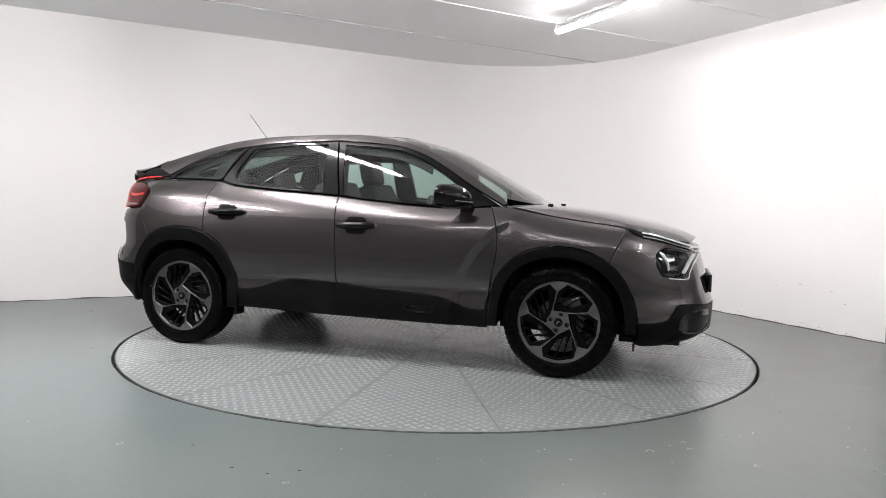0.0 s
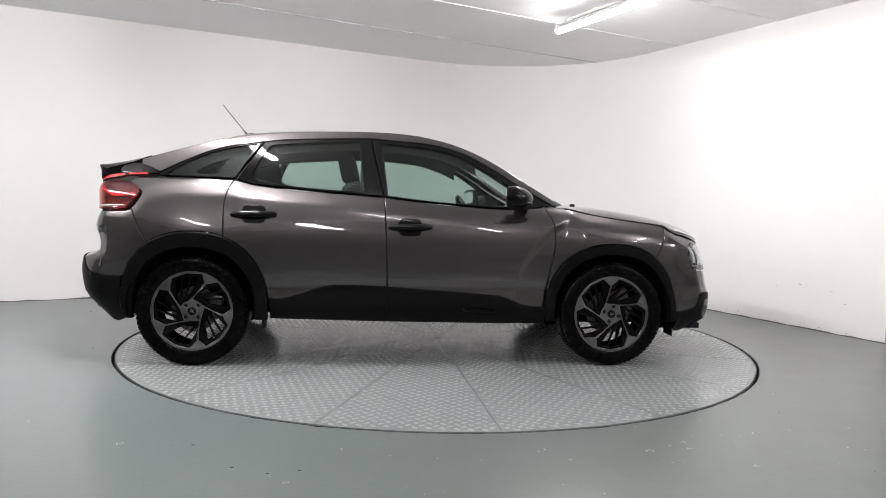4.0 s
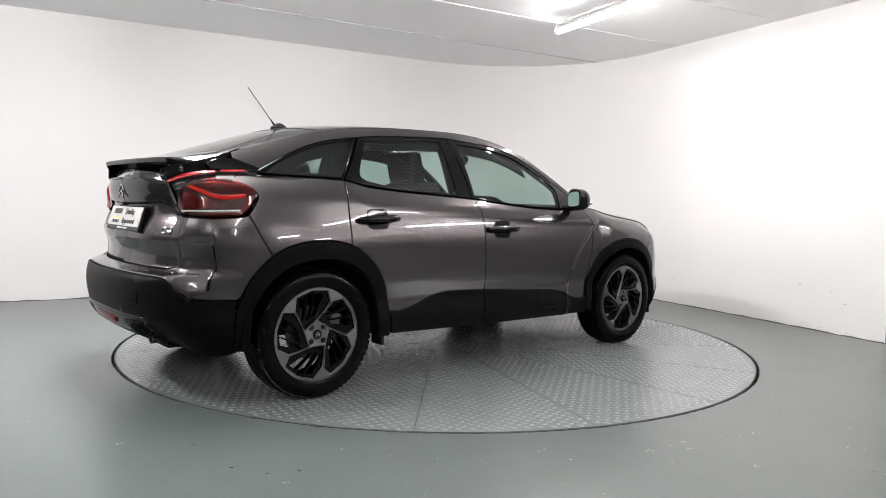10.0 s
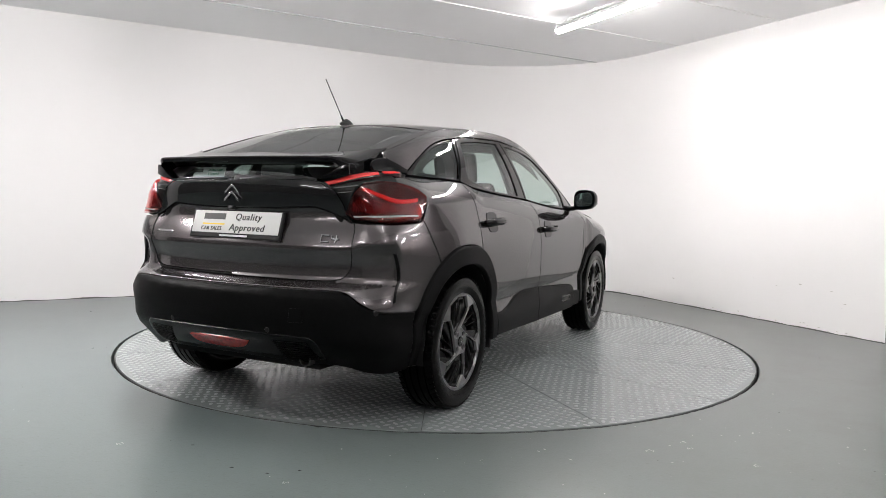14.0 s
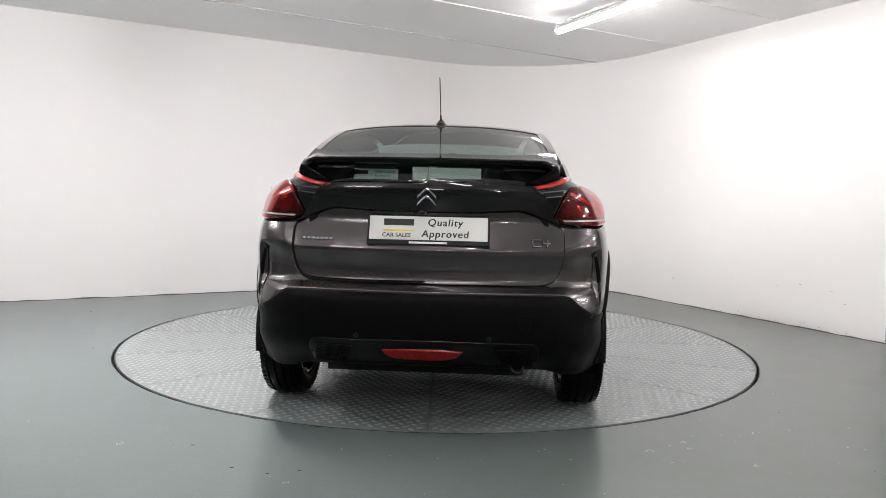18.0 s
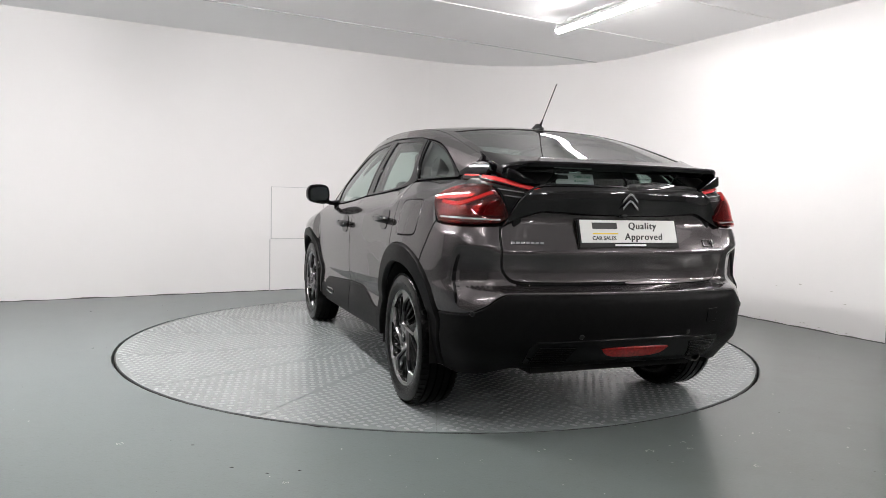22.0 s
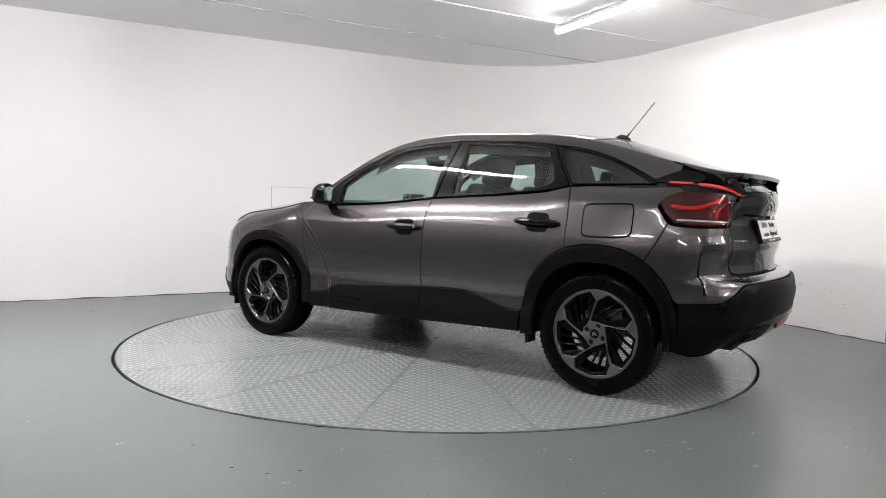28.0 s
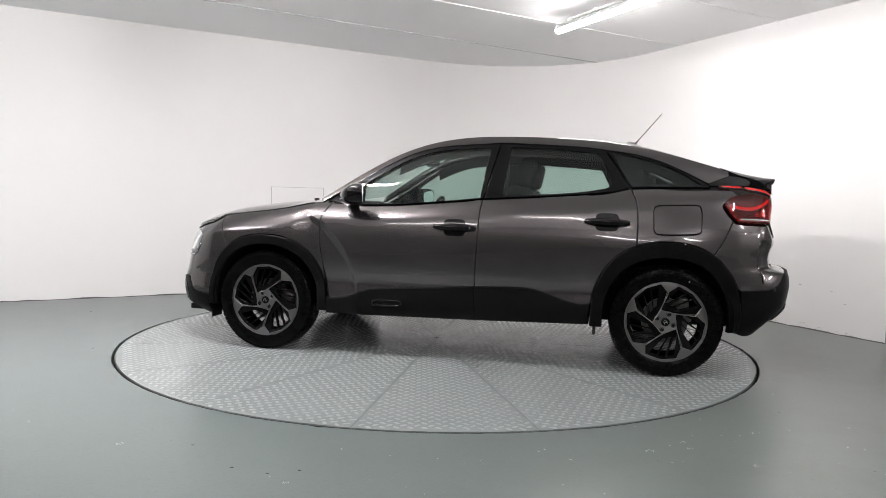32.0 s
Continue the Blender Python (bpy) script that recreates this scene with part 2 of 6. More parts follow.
def extruded(poly, depth, m=None, bevel=0.0):
    """A flat polygon in xz pushed along y by depth."""
    bm = bmesh.new()
    vs = [bm.verts.new((x, 0, z)) for x, z in poly]
    f = bm.faces.new(vs)
    r = bmesh.ops.extrude_face_region(bm, geom=[f])
    bmesh.ops.translate(bm, vec=(0, depth, 0), verts=[v for v in r["geom"] if isinstance(v, bmesh.types.BMVert)])
    bmesh.ops.recalc_face_normals(bm, faces=bm.faces)
    if bevel:
        bmesh.ops.bevel(bm, geom=list(bm.edges), offset=bevel, segments=2, profile=0.6, affect="EDGES")
    if m:
        bm.transform(m)
    return bm


def lettering(name, text, size, mat, m, parent, label="", depth=0.0008, heavy=0.0, shear=0.0, spacing=1.0, align="LEFT"):
    cu = bpy.data.curves.new(name, "FONT")
    cu.body, cu.size, cu.extrude, cu.shear, cu.space_character, cu.align_x = text, size, depth, shear, spacing, align
    cu.resolution_u = 3
    tmp = bpy.data.objects.new(name, cu)
    scene.collection.objects.link(tmp)
    me = bpy.data.meshes.new_from_object(tmp.evaluated_get(bpy.context.evaluated_depsgraph_get()))
    bpy.data.objects.remove(tmp)
    me.transform(m)
    me.materials.clear()
    me.materials.append(mat)
    if heavy:
        bm = bmesh.new()
        for k in (-1, 0, 1):
            n0 = len(bm.verts)
            bm.from_mesh(me)
            bm.verts.ensure_lookup_table()
            bmesh.ops.transform(bm, matrix=m @ Matrix.Translation((heavy * k, 0.3 * heavy * abs(k), 0.00012 * k)) @ m.inverted(), verts=bm.verts[n0:])
        bm.to_mesh(me)
        bm.free()
    ob = new(name, me)
    ob.parent = parent
    if label:
        ob["label"] = label
    return ob


# ---- room ----
def strip_wall(name, line, label, mat=wall_paint):
    """A wall of 0.2 m thickness along a plan line, with its inner face on the line."""
    verts, faces, n = [], [], len(line)
    for i, q in enumerate(line):
        a, b = line[max(i - 1, 0)], line[min(i + 1, n - 1)]
        d = (b - a).normalized()
        out = Vector((-d.y, d.x, 0)) * 0.2
        verts += [q, q + Vector((0, 0, CEIL)), q + out + Vector((0, 0, CEIL)), q + out]
    for i in range(n - 1):
        a, b = 4 * i, 4 * i + 4
        for k in range(4):
            faces.append((a + k, a + (k + 1) % 4, b + (k + 1) % 4, b + k))
    faces += [(0, 1, 2, 3), (4 * n - 1, 4 * n - 2, 4 * n - 3, 4 * n - 4)]
    ob = link_mesh(name, verts, faces, mat, smooth=False)
    me = ob.data
    me.shade_smooth()
    me.set_sharp_from_angle(angle=radians(30))
    return tagged(ob, label, "wall", kind="structure")


RIGHT_DIR = Vector((math.cos(radians(-64.5)), math.sin(radians(-64.5)), 0))
LEFT_DIR = Vector((math.cos(radians(29.5)), math.sin(radians(29.5)), 0))
CORNER = Vector((1.505, 4.47, 0))
ARC_R = 1.8
tan_len = ARC_R * math.tan(radians(94) / 2)
A0 = CORNER - LEFT_DIR * tan_len
arc_c = A0 + Vector((LEFT_DIR.y, -LEFT_DIR.x, 0)) * ARC_R
arc = []
for k in range(25):
    ang = radians(29.5 + 90 - 94 * k / 24)
    arc.append(arc_c + Vector((math.cos(ang), math.sin(ang), 0)) * ARC_R)
A1 = arc[-1]
W_SW = CORNER - LEFT_DIR * 10.6
W_E1 = CORNER + RIGHT_DIR * 5.0
W_E2 = W_E1 + LEFT_DIR * 6.5
W_SE = W_E2 + RIGHT_DIR * 7.5
W_S0 = W_SW + RIGHT_DIR * 13.0
strip_wall("wall_north", [W_SW, A0], "long white painted plaster wall behind the turntable")
strip_wall("wall_corner", arc, "rounded white plaster corner between two walls")
strip_wall("wall_east", [A1, W_E1], "plain white painted wall beside the turntable")
# walls past here are unseen, their greys tuned for the car's reflections
strip_wall("wall_hall", [W_E1, W_E2], "plain dark wall of the unseen hall beyond", hall_wall)
strip_wall("wall_hall_end", [W_E2, W_SE], "plain dark wall of the unseen hall beyond", hall_wall)
strip_wall("wall_south", [W_SE, W_S0], "plain dark wall closing the unseen hall", hall_wall)
strip_wall("wall_west", [W_S0, W_SW], "plain dark grey wall closing the room out of view", grey_wall)


def base_joint(line, k):
    """The dark uneven line where a wall meets the floor."""
    bm = bmesh.new()
    rnd = random.Random(k)
    prev = None
    for a, b in zip(line, line[1:]):
        n = max(1, int((b - a).length / 0.12))
        for i in range(n + (b is line[-1])):
            q = a + (b - a) * (i / n)
            d = (b - a).normalized()
            w = Vector((d.y, -d.x, 0)) * rnd.uniform(0.006, 0.014)
            h = rnd.uniform(0.004, 0.013)
            pair = [bm.verts.new(q + w), bm.verts.new(q + Vector((0, 0, h)) + w * 0.2)]
            if prev:
                bm.faces.new((prev[0], pair[0], pair[1], prev[1]))
            prev = pair
    tagged(part("trim", bm, joint_dark), "dark uneven line along the foot of the wall", "floor joint", kind="structure")


joint_dark = material("joint_dark", (0.10, 0.10, 0.098), 0.9)
base_joint([W_SW, A0, *arc[1:], W_E1], 3)


def flat_ring(name, inner, outer, z, mat, sides=420):
    """The floor with its round opening, whose edge is chipped here and there."""
    rnd = random.Random(8)
    verts, faces = [], []
    for j in range(sides):
        c, s = math.cos(2 * math.pi * j / sides), math.sin(2 * math.pi * j / sides)
        r = inner + rnd.uniform(-0.002, 0.003) + (rnd.uniform(0.004, 0.012) if rnd.random() < 0.05 else 0)
        verts += [(r * c, r * s, z), (outer * c, outer * s, z), (inner * c, inner * s, z - 0.12)]
    for j in range(sides):
        a, b = 3 * j, 3 * ((j + 1) % sides)
        faces += [(a, a + 1, b + 1, b), (a + 2, a, b, b + 2)]
    return link_mesh(name, verts, faces, mat, smooth=False)


floor = tagged(flat_ring("floor", 2.289, 17.0, 0.0, floor_paint), "worn grey-green painted concrete floor", "floor", kind="structure")
pit = tagged(link_mesh("turntable_pit", [(2.289 * math.cos(2 * math.pi * j / 160), 2.289 * math.sin(2 * math.pi * j / 160), -0.12) for j in range(160)], [tuple(range(160))], pit_dark, smooth=False), "dark pit under the turntable", "pit", kind="structure")


def slab(name, line, mat, label):
    bm = bmesh.new()
    vs = [bm.verts.new(q + Vector((0, 0, z))) for z in (CEIL, CEIL + 0.2) for q in line]
    h = len(vs) // 2
    bm.faces.new(vs[:h])
    bm.faces.new(vs[h:])
    for i in range(h):
        bm.faces.new((vs[i], vs[(i + 1) % h], vs[h + (i + 1) % h], vs[h + i]))
    return tagged(part(name, bm, mat), label, "ceiling", kind="structure")


C_S = W_SW + RIGHT_DIR * 9.6
C_E = W_E1 + RIGHT_DIR * (9.6 - 5.0)
slab("ceiling", [W_SW - LEFT_DIR * 0.3, *arc, W_E1, C_E, C_S - LEFT_DIR * 0.3], ceiling_paint, "light grey panelled ceiling with thin joints")
# unseen hall ceiling, added darker for what the car's paint mirrors
slab("ceiling_hall", [W_E1, W_E2 + LEFT_DIR * 0.3, W_SE + RIGHT_DIR * 0.3 + LEFT_DIR * 0.3, W_S0 + RIGHT_DIR * 0.3 - LEFT_DIR * 0.3, C_S - LEFT_DIR * 0.3, C_E], hall_wall, "dark ceiling of the unseen hall beyond")


def joint(name, a, b, width, mat):
    a, b = Vector((*a, 0)), Vector((*b, 0))
    d = (b - a)
    m = Matrix.Translation((a + b) / 2 + Vector((0, 0, CEIL - 0.002))) @ Matrix.Rotation(math.atan2(d.y, d.x), 4, "Z")
    ob = part(name, boxed((d.length, width, 0.012), m), mat)
    return tagged(ob, "thin joint strip between ceiling panels", "ceiling joint", "ceiling joints", "structure")


joint("trim", (-4.6, -0.55), (2.02, 3.44), 0.010, joint_grey)
joint("trim", (-2.6, -0.70), (2.53, 2.33), 0.016, joint_white)
joint("trim", (-0.6, -0.92), (3.10, 1.21), 0.020, joint_white)
joint("trim", (1.2, -1.2), (3.75, 0.28), 0.016, joint_white)


def bar_half(a0, a1, radius, half, n=12):
    """Part of a rounded bar along y between two angles, closed at its ends."""
    bm = bmesh.new()
    rings = []
    for rad, y in ((0.30, -half), (0.86, -half + 0.004), (1.0, -half + 0.014), (1.0, half - 0.014), (0.86, half - 0.004), (0.30, half)):
        rings.append([bm.verts.new((radius * rad * math.cos(t), y, radius * rad * math.sin(t))) for t in [radians(a0 + (a1 - a0) * k / n) for k in range(n + 1)]])
    for r0, r1 in zip(rings, rings[1:]):
        for k in range(n):
            bm.faces.new((r0[k], r0[k + 1], r1[k + 1], r1[k]))
    bm.faces.new(rings[0])
    bm.faces.new(rings[-1])
    return bm


def tube_light(drop, share, up):
    """A tube fitting on two clips; drop is the length of the rods that it hangs on, up the angle to which it glows above its sides."""
    root = empty("tube_light")
    part("rail", boxed((0.026, 1.30, 0.014), pose(0, 0, -0.012 - drop), 0.003), fitting_white, root)
    for y in (-0.56, 0.56):
        part("bracket", boxed((0.045, 0.05, 0.034), pose(0, y, -0.017 - drop), 0.006), fitting_white, root)
        if drop > 0.1:
            part("rod", boxed((0.010, 0.010, drop), pose(0, y, -drop / 2), 0.002), fitting_white, root)
    top = bar_half(up, 180 - up, 0.0395, 0.76)
    top.transform(pose(0, 0, -0.066 - drop))
    part("housing", top, fitting_white, root, smooth=True)
    d = bar_half(-180 - up, up, 0.040, 0.765, 18)
    d.transform(pose(0, 0, -0.066 - drop))
    part("diffuser", d, glowing("tube_glow", (1.0, 0.958, 0.953), TUBE_GLOW * share), root, "glowing white tube", smooth=True)
    return tagged(root, "unseen long white fluorescent tube light hung under the ceiling" if drop > 0.1 else "long white fluorescent tube light fixed under the ceiling", "ceiling light", "ceiling tube lights")


for k, (a, b, share) in enumerate(TUBES):
    tube_light(0.05 if k < 2 else 0.34, share, (-12, 22)[k] if k < 2 else 80).matrix_basis = Matrix.Translation(room(a, b, CEIL - 0.002)) @ Matrix.Rotation(math.atan2(RIGHT_DIR.y, RIGHT_DIR.x) - math.pi / 2, 4, "Z")

# hatch in the back wall
hatch_m = Matrix.Translation((-1.62, 2.702, 0)) @ Matrix.Rotation(radians(29.5), 4, "Z")
hatch = empty("access_hatch")
hatch.matrix_basis = hatch_m
part("door_leaf", boxed((0.60, 0.012, 0.57), pose(0.0, 0.0, 0.875), 0.002), wall_paint, hatch)
for nm, size, at in (("frame_edge", (0.006, 0.016, 0.585), (-0.305, -0.001, 0.875)), ("frame_edge", (0.006, 0.016, 0.585), (0.305, -0.001, 0.875)),
                     ("frame_edge", (0.616, 0.016, 0.005), (0, -0.001, 1.165)), ("frame_edge", (0.616, 0.016, 0.006), (0, -0.001, 0.585))):
    part(nm, boxed(size, pose(*at)), joint_grey, hatch)
for x in (-0.318, 0.312):
    part("frame_edge", boxed((0.008, 0.014, 0.58), pose(x, -0.002, 0.29), 0.002), joint_grey, hatch)
tagged(hatch, "flush white access hatch in the wall with a thin frame", "wall hatch")


# ---- turntable ----
turntable = empty("turntable")
tagged(turntable, "round steel turntable with raised tread studs, flush with the floor", "turntable")


def wedge(k):
    """One pie-shaped tread plate between two radial seams."""
    a0, a1 = radians(-87.5 + 22.5 * k), radians(-87.5 + 22.5 * (k + 1))
    gap = 0.0011
    verts, faces = [], []
    n = 14
    mid = (a0 + a1) / 2
    tip = Vector((math.cos(mid), math.sin(mid), 0)) * (gap / math.sin(radians(11.25)))
    ring = [tip]
    for j in range(n + 1):
        t = j / n
        d = gap / TABLE_R
        a = a0 + d + (a1 - a0 - 2 * d) * t
        ring.append(Vector((math.cos(a), math.sin(a), 0)) * TABLE_R)
    m = len(ring)
    verts = [q.copy() for q in ring] + [q - Vector((0, 0, 0.03)) for q in ring]
    faces = [tuple(range(m))] + [(i, m + i, m + (i + 1) % m, (i + 1) % m) for i in range(m)]
    plate = link_mesh("tread_plate", verts, faces, plate_metal, turntable, smooth=False)
    # raised studs, laid in rows along the plate's own axis, alternately turned
    verts, faces = [], []
    ca, sa = math.cos(mid), math.sin(mid)
    pitch = 0.066
    half = math.tan(radians(11.25))
    rows = int(TABLE_R / pitch * 2)
    for i in range(2, rows):
        for j in range(-18, 19):
            if (i + j) % 2:
                continue
            x, y = i * pitch * 0.5, j * pitch * 0.5
            if abs(y) > x * half - 0.016 or math.hypot(x, y) > TABLE_R - 0.022:
                continue
            t = radians(45 if i % 2 else -45)
            c, s = math.cos(t), math.sin(t)
            base = len(verts)
            for k in range(8):
                w = math.pi * k / 4
                lx, ly = 0.0210 * math.cos(w), 0.0105 * math.sin(w)
                px, py = x + lx * c - ly * s, y + lx * s + ly * c
                verts.append((px * ca - py * sa, px * sa + py * ca, 0.0))
            for k in range(4):
                w = math.pi * k / 2
                lx, ly = 0.0110 * math.cos(w), 0.0050 * math.sin(w)
                px, py = x + lx * c - ly * s, y + lx * s + ly * c
                verts.append((px * ca - py * sa, px * sa + py * ca, 0.0014))
            for k in range(4):
                a, b2 = base + 8 + k, base + 8 + (k + 1) % 4
                faces.append((base + 2 * k, base + 2 * k + 1, a))
                faces.append((base + 2 * k + 1, base + (2 * k + 2) % 8, b2, a))
            faces.append((base + 8, base + 9, base + 10, base + 11))
    studs = link_mesh("tread_studs", verts, faces, stud_metal, plate, smooth=True)
    tagged(studs, kind="stuff")


for k in range(16):
    wedge(k)
rim = lathe([(TABLE_R + 0.002, -0.10), (TABLE_R + 0.002, -0.004), (TABLE_R + 0.008, -0.004), (TABLE_R + 0.008, -0.10)], 160)
rim.transform(Matrix.Rotation(radians(90), 4, "X"))
part("rim_band", rim, pit_dark, turntable, smooth=True)


# ---- car: surfaces ----
from mathutils.geometry import delaunay_2d_cdt as delaunay


def curve(*knots):
    """A smooth curve through (a, b) knots that does not overshoot."""
    xs, ys = np.array([k[0] for k in knots], float), np.array([k[1] for k in knots], float)
    o = np.argsort(xs)
    xs, ys = xs[o], ys[o]
    h, d = np.diff(xs), np.diff(ys) / np.diff(xs)
    m = np.zeros(len(xs))
    for i in range(1, len(xs) - 1):
        if d[i - 1] * d[i] > 0:
            w1, w2 = 2 * h[i] + h[i - 1], h[i] + 2 * h[i - 1]
            m[i] = (w1 + w2) / (w1 / d[i - 1] + w2 / d[i])
    m[0], m[-1] = d[0], d[-1]
    xs, ys, m = xs.tolist(), ys.tolist(), m.tolist()

    def f(x):
        if x <= xs[0]:
            return ys[0] + m[0] * (x - xs[0])
        if x >= xs[-1]:
            return ys[-1] + m[-1] * (x - xs[-1])
        i = 0
        while x > xs[i + 1]:
            i += 1
        g = xs[i + 1] - xs[i]
        t = (x - xs[i]) / g
        return (ys[i] * (1 + 2 * t) + m[i] * g * t) * (1 - t) ** 2 + (ys[i + 1] * (3 - 2 * t) + m[i + 1] * g * (t - 1)) * t * t
    return f


U_REAR, U_FRONT = -2.82, 2.75
plan_x = curve((-2.82, -2.165), (-2.77, -2.1648), (-2.6, -2.155), (-2.4, -2.125), (-2.15, -2.045), (-1.95, -1.925), (-1.75, -1.745), (-1.55, -1.55), (-1, -1), (1, 1), (1.55, 1.55), (1.75, 1.745), (1.95, 1.91), (2.15, 2.045), (2.4, 2.135), (2.69, 2.1795), (2.75, 2.18))
plan_y = curve((-2.82, 0), (-2.6, 0.24), (-2.4, 0.44), (-2.15, 0.665), (-1.95, 0.786), (-1.75, 0.846), (-1.55, 0.873), (-1.335, 0.884), (-1.0, 0.882), (0, 0.88), (1.0, 0.882), (1.335, 0.884), (1.55, 0.872), (1.75, 0.835), (1.95, 0.745), (2.15, 0.60), (2.4, 0.37), (2.75, 0))
girth = curve((0.15, 0.93), (0.22, 0.965), (0.30, 0.986), (0.38, 0.990), (0.44, 0.984), (0.50, 0.978), (0.55, 0.990), (0.60, 0.997), (0.70, 1.0), (0.80, 1.0), (0.90, 0.990), (1.0, 0.967), (1.1, 0.932), (1.2, 0.885))
nose = curve((0.15, -0.2), (0.18, -0.13), (0.23, 0.0), (0.27, 0.06), (0.44, 0.07), (0.53, 0.045), (0.70, 0.0), (0.81, -0.04), (0.87, -0.065), (0.95, -0.10))
nose_share = curve((1.4, 0), (1.55, 0.06), (1.75, 0.35), (1.95, 0.8), (2.15, 1), (2.75, 1))
tail = curve((0.20, 0.24), (0.28, 0.15), (0.34, 0.085), (0.40, 0.035), (0.46, 0.008), (0.55, -0.005), (0.63, 0.003), (0.652, 0.010), (0.672, 0.055), (0.690, 0.112), (0.71, 0.121), (0.75, 0.124), (0.80, 0.1105), (0.830, 0.0985), (0.838, 0.0985), (0.86, 0.105), (0.90, 0.121), (0.975, 0.150), (1.03, 0.138), (1.10, 0.125), (1.138, 0.132), (1.168, 0.148), (1.19, 0.168), (1.215, 0.197), (1.25, 0.24))
tail_share = curve((-2.82, 1), (-2.3, 1), (-2.1, 0.6), (-1.9, 0.25), (-1.7, 0.04), (-1.55, 0), (0, 0))
top_z = curve((-2.82, 1.14), (-2.0, 1.16), (-1.8, 1.17), (-1.56, 1.17), (-1.10, 1.16), (-0.97, 1.13), (-0.63, 1.10), (-0.2, 1.075), (0.1, 1.045), (0.63, 1.012), (0.9, 1.03), (1.05, 1.025), (1.17, 0.997), (1.344, 0.968), (1.52, 0.948), (1.74, 0.92), (1.95, 0.88), (2.15, 0.845), (2.4, 0.82), (2.75, 0.80))
shoulder = curve((-2.82, 0), (-2.4, 0.02), (-2.1, 0.055), (-1.9, 0.075), (-1.7, 0.095), (-1.5, 0.10), (-1.2, 0.07), (-0.97, 0.055), (0, 0.05), (0.6, 0.05), (0.9, 0.085), (1.2, 0.11), (1.5, 0.12), (1.8, 0.10), (2.0, 0.06), (2.3, 0.03), (2.75, 0.0))
rail_z = curve((-2.1, 1.163), (-1.89, 1.2285), (-1.6, 1.315), (-1.45, 1.358), (-1.29, 1.4015), (-1.16, 1.434), (-0.95, 1.468), (-0.6, 1.492), (-0.25, 1.50), (0, 1.49), (0.13, 1.47), (0.33, 1.42), (0.54, 1.325), (0.75, 1.2), (0.97, 1.055), (1.1, 0.975), (1.3, 0.86))
rail_y = curve((-2.1, 0.60), (-1.6, 0.60), (-1.0, 0.575), (-0.3, 0.57), (0.2, 0.59), (0.54, 0.635), (0.75, 0.68), (0.97, 0.74), (1.1, 0.76), (1.3, 0.80))
spine_z = curve((-2.1, 1.187), (-2.0, 1.221), (-1.8, 1.287), (-1.5, 1.383), (-1.14, 1.487), (-0.8, 1.517), (-0.3, 1.527), (0, 1.52), (0.2, 1.497), (0.45, 1.427), (0.75, 1.262), (1.05, 1.098), (1.15, 1.045), (1.3, 0.965), (1.45, 0.885))


def soft(f, w):
    """The same curve with its bends spread over a width."""
    return lambda x: sum(f(x + w * k / 3) for k in (-3, -2, -1, 0, 1, 2, 3)) / 7


spine_z, rail_z, rail_y = soft(spine_z, 0.13), soft(rail_z, 0.13), soft(rail_y, 0.15)
bonnet_z = curve((0.9, 1.06), (1.3, 1.036), (1.5, 1.013), (1.8, 0.962), (2.0, 0.912), (2.1, 0.872), (2.18, 0.828))


def clamp(t, a=0.0, b=1.0):
    return max(a, min(b, t))


def ease(t):
    t = clamp(t)
    return t * t * (3 - 2 * t)


def lower_half(u, z):
    x = plan_x(u) + nose_share(u) * nose(z) * (u > 1.4) + tail_share(u) * tail(z) * (u < -1.55)
    y = plan_y(u) * girth(z) - shoulder(u) * clamp((z - top_z(u) + 0.13) / 0.13, 0, 1.3) ** 2
    # hollow behind the front wheel and the flared shoulders over the wheels
    far = math.hypot(u - 1.335, z - 0.36)
    y -= 0.020 * ease((0.682 - far) / 0.045) * ease((1.15 - u) / 0.15) * (u > 0)
    y += 0.012 * math.exp(-((u - 1.335) / 0.40) ** 2 - ((z - 0.74) / 0.16) ** 2) + 0.014 * math.exp(-((u + 1.335) / 0.40) ** 2 - ((z - 0.80) / 0.17) ** 2)
    if u > 1.7:
        # tucked-in lower front corner
        y -= 0.04 * ease((0.40 - z) / 0.2) * ease((u - 1.7) / 0.3) * ease((2.5 - u) / 0.3)
    if u < -1.6:
        y -= 0.028 * ease((z - 0.90) / 0.14) * ease((-1.62 - u) / 0.25)
    if u < -1.55:
        # tucked-in lower corner
        d = 0.065 * ease((0.45 - z) / 0.2) * ease((-1.58 - u) / 0.3) * ease((u + 2.5) / 0.3)
        x, y = x + 0.6 * d * ease((-1.75 - u) / 0.2), y - 0.8 * d
    if u < -1.85:
        # sunk corner of the rear bumper
        d = 0.032 * ease((-1.900 - u) / 0.045) * ease((u + 2.25) / 0.22) * ease((0.868 - z) / 0.055) * ease((z - 0.565) / 0.15)
        x, y = x + 0.6 * d, y - 0.8 * d
    return Vector((x, max(y, 0.0) if abs(u) > 2 else y, z))


def lower(u, z):
    """The lower body of the car's left half; u runs round the plan and past the middle onto the other half."""
    if u < U_REAR:
        q = lower_half(2 * U_REAR - u, z)
        q.y = -q.y
        return q
    if u > U_FRONT:
        q = lower_half(2 * U_FRONT - u, z)
        q.y = -q.y
        return q
    return lower_half(u, z)


def belt(x):
    return top_z(x), lower_half(x, top_z(x)).y - 0.006


def cabin(x, z):
    """Pillars and side windows: leans in from the belt to the roof rail."""
    zb, yb = belt(x)
    zr, yr = rail_z(x), rail_y(x)
    t = clamp((z - zb) / max(zr - zb, 0.02), -0.3, 1.0)
    return Vector((x, yb + (yr - yb) * t + 0.022 * math.sin(math.pi * clamp(t)) * clamp((zr - zb) / 0.3), z))


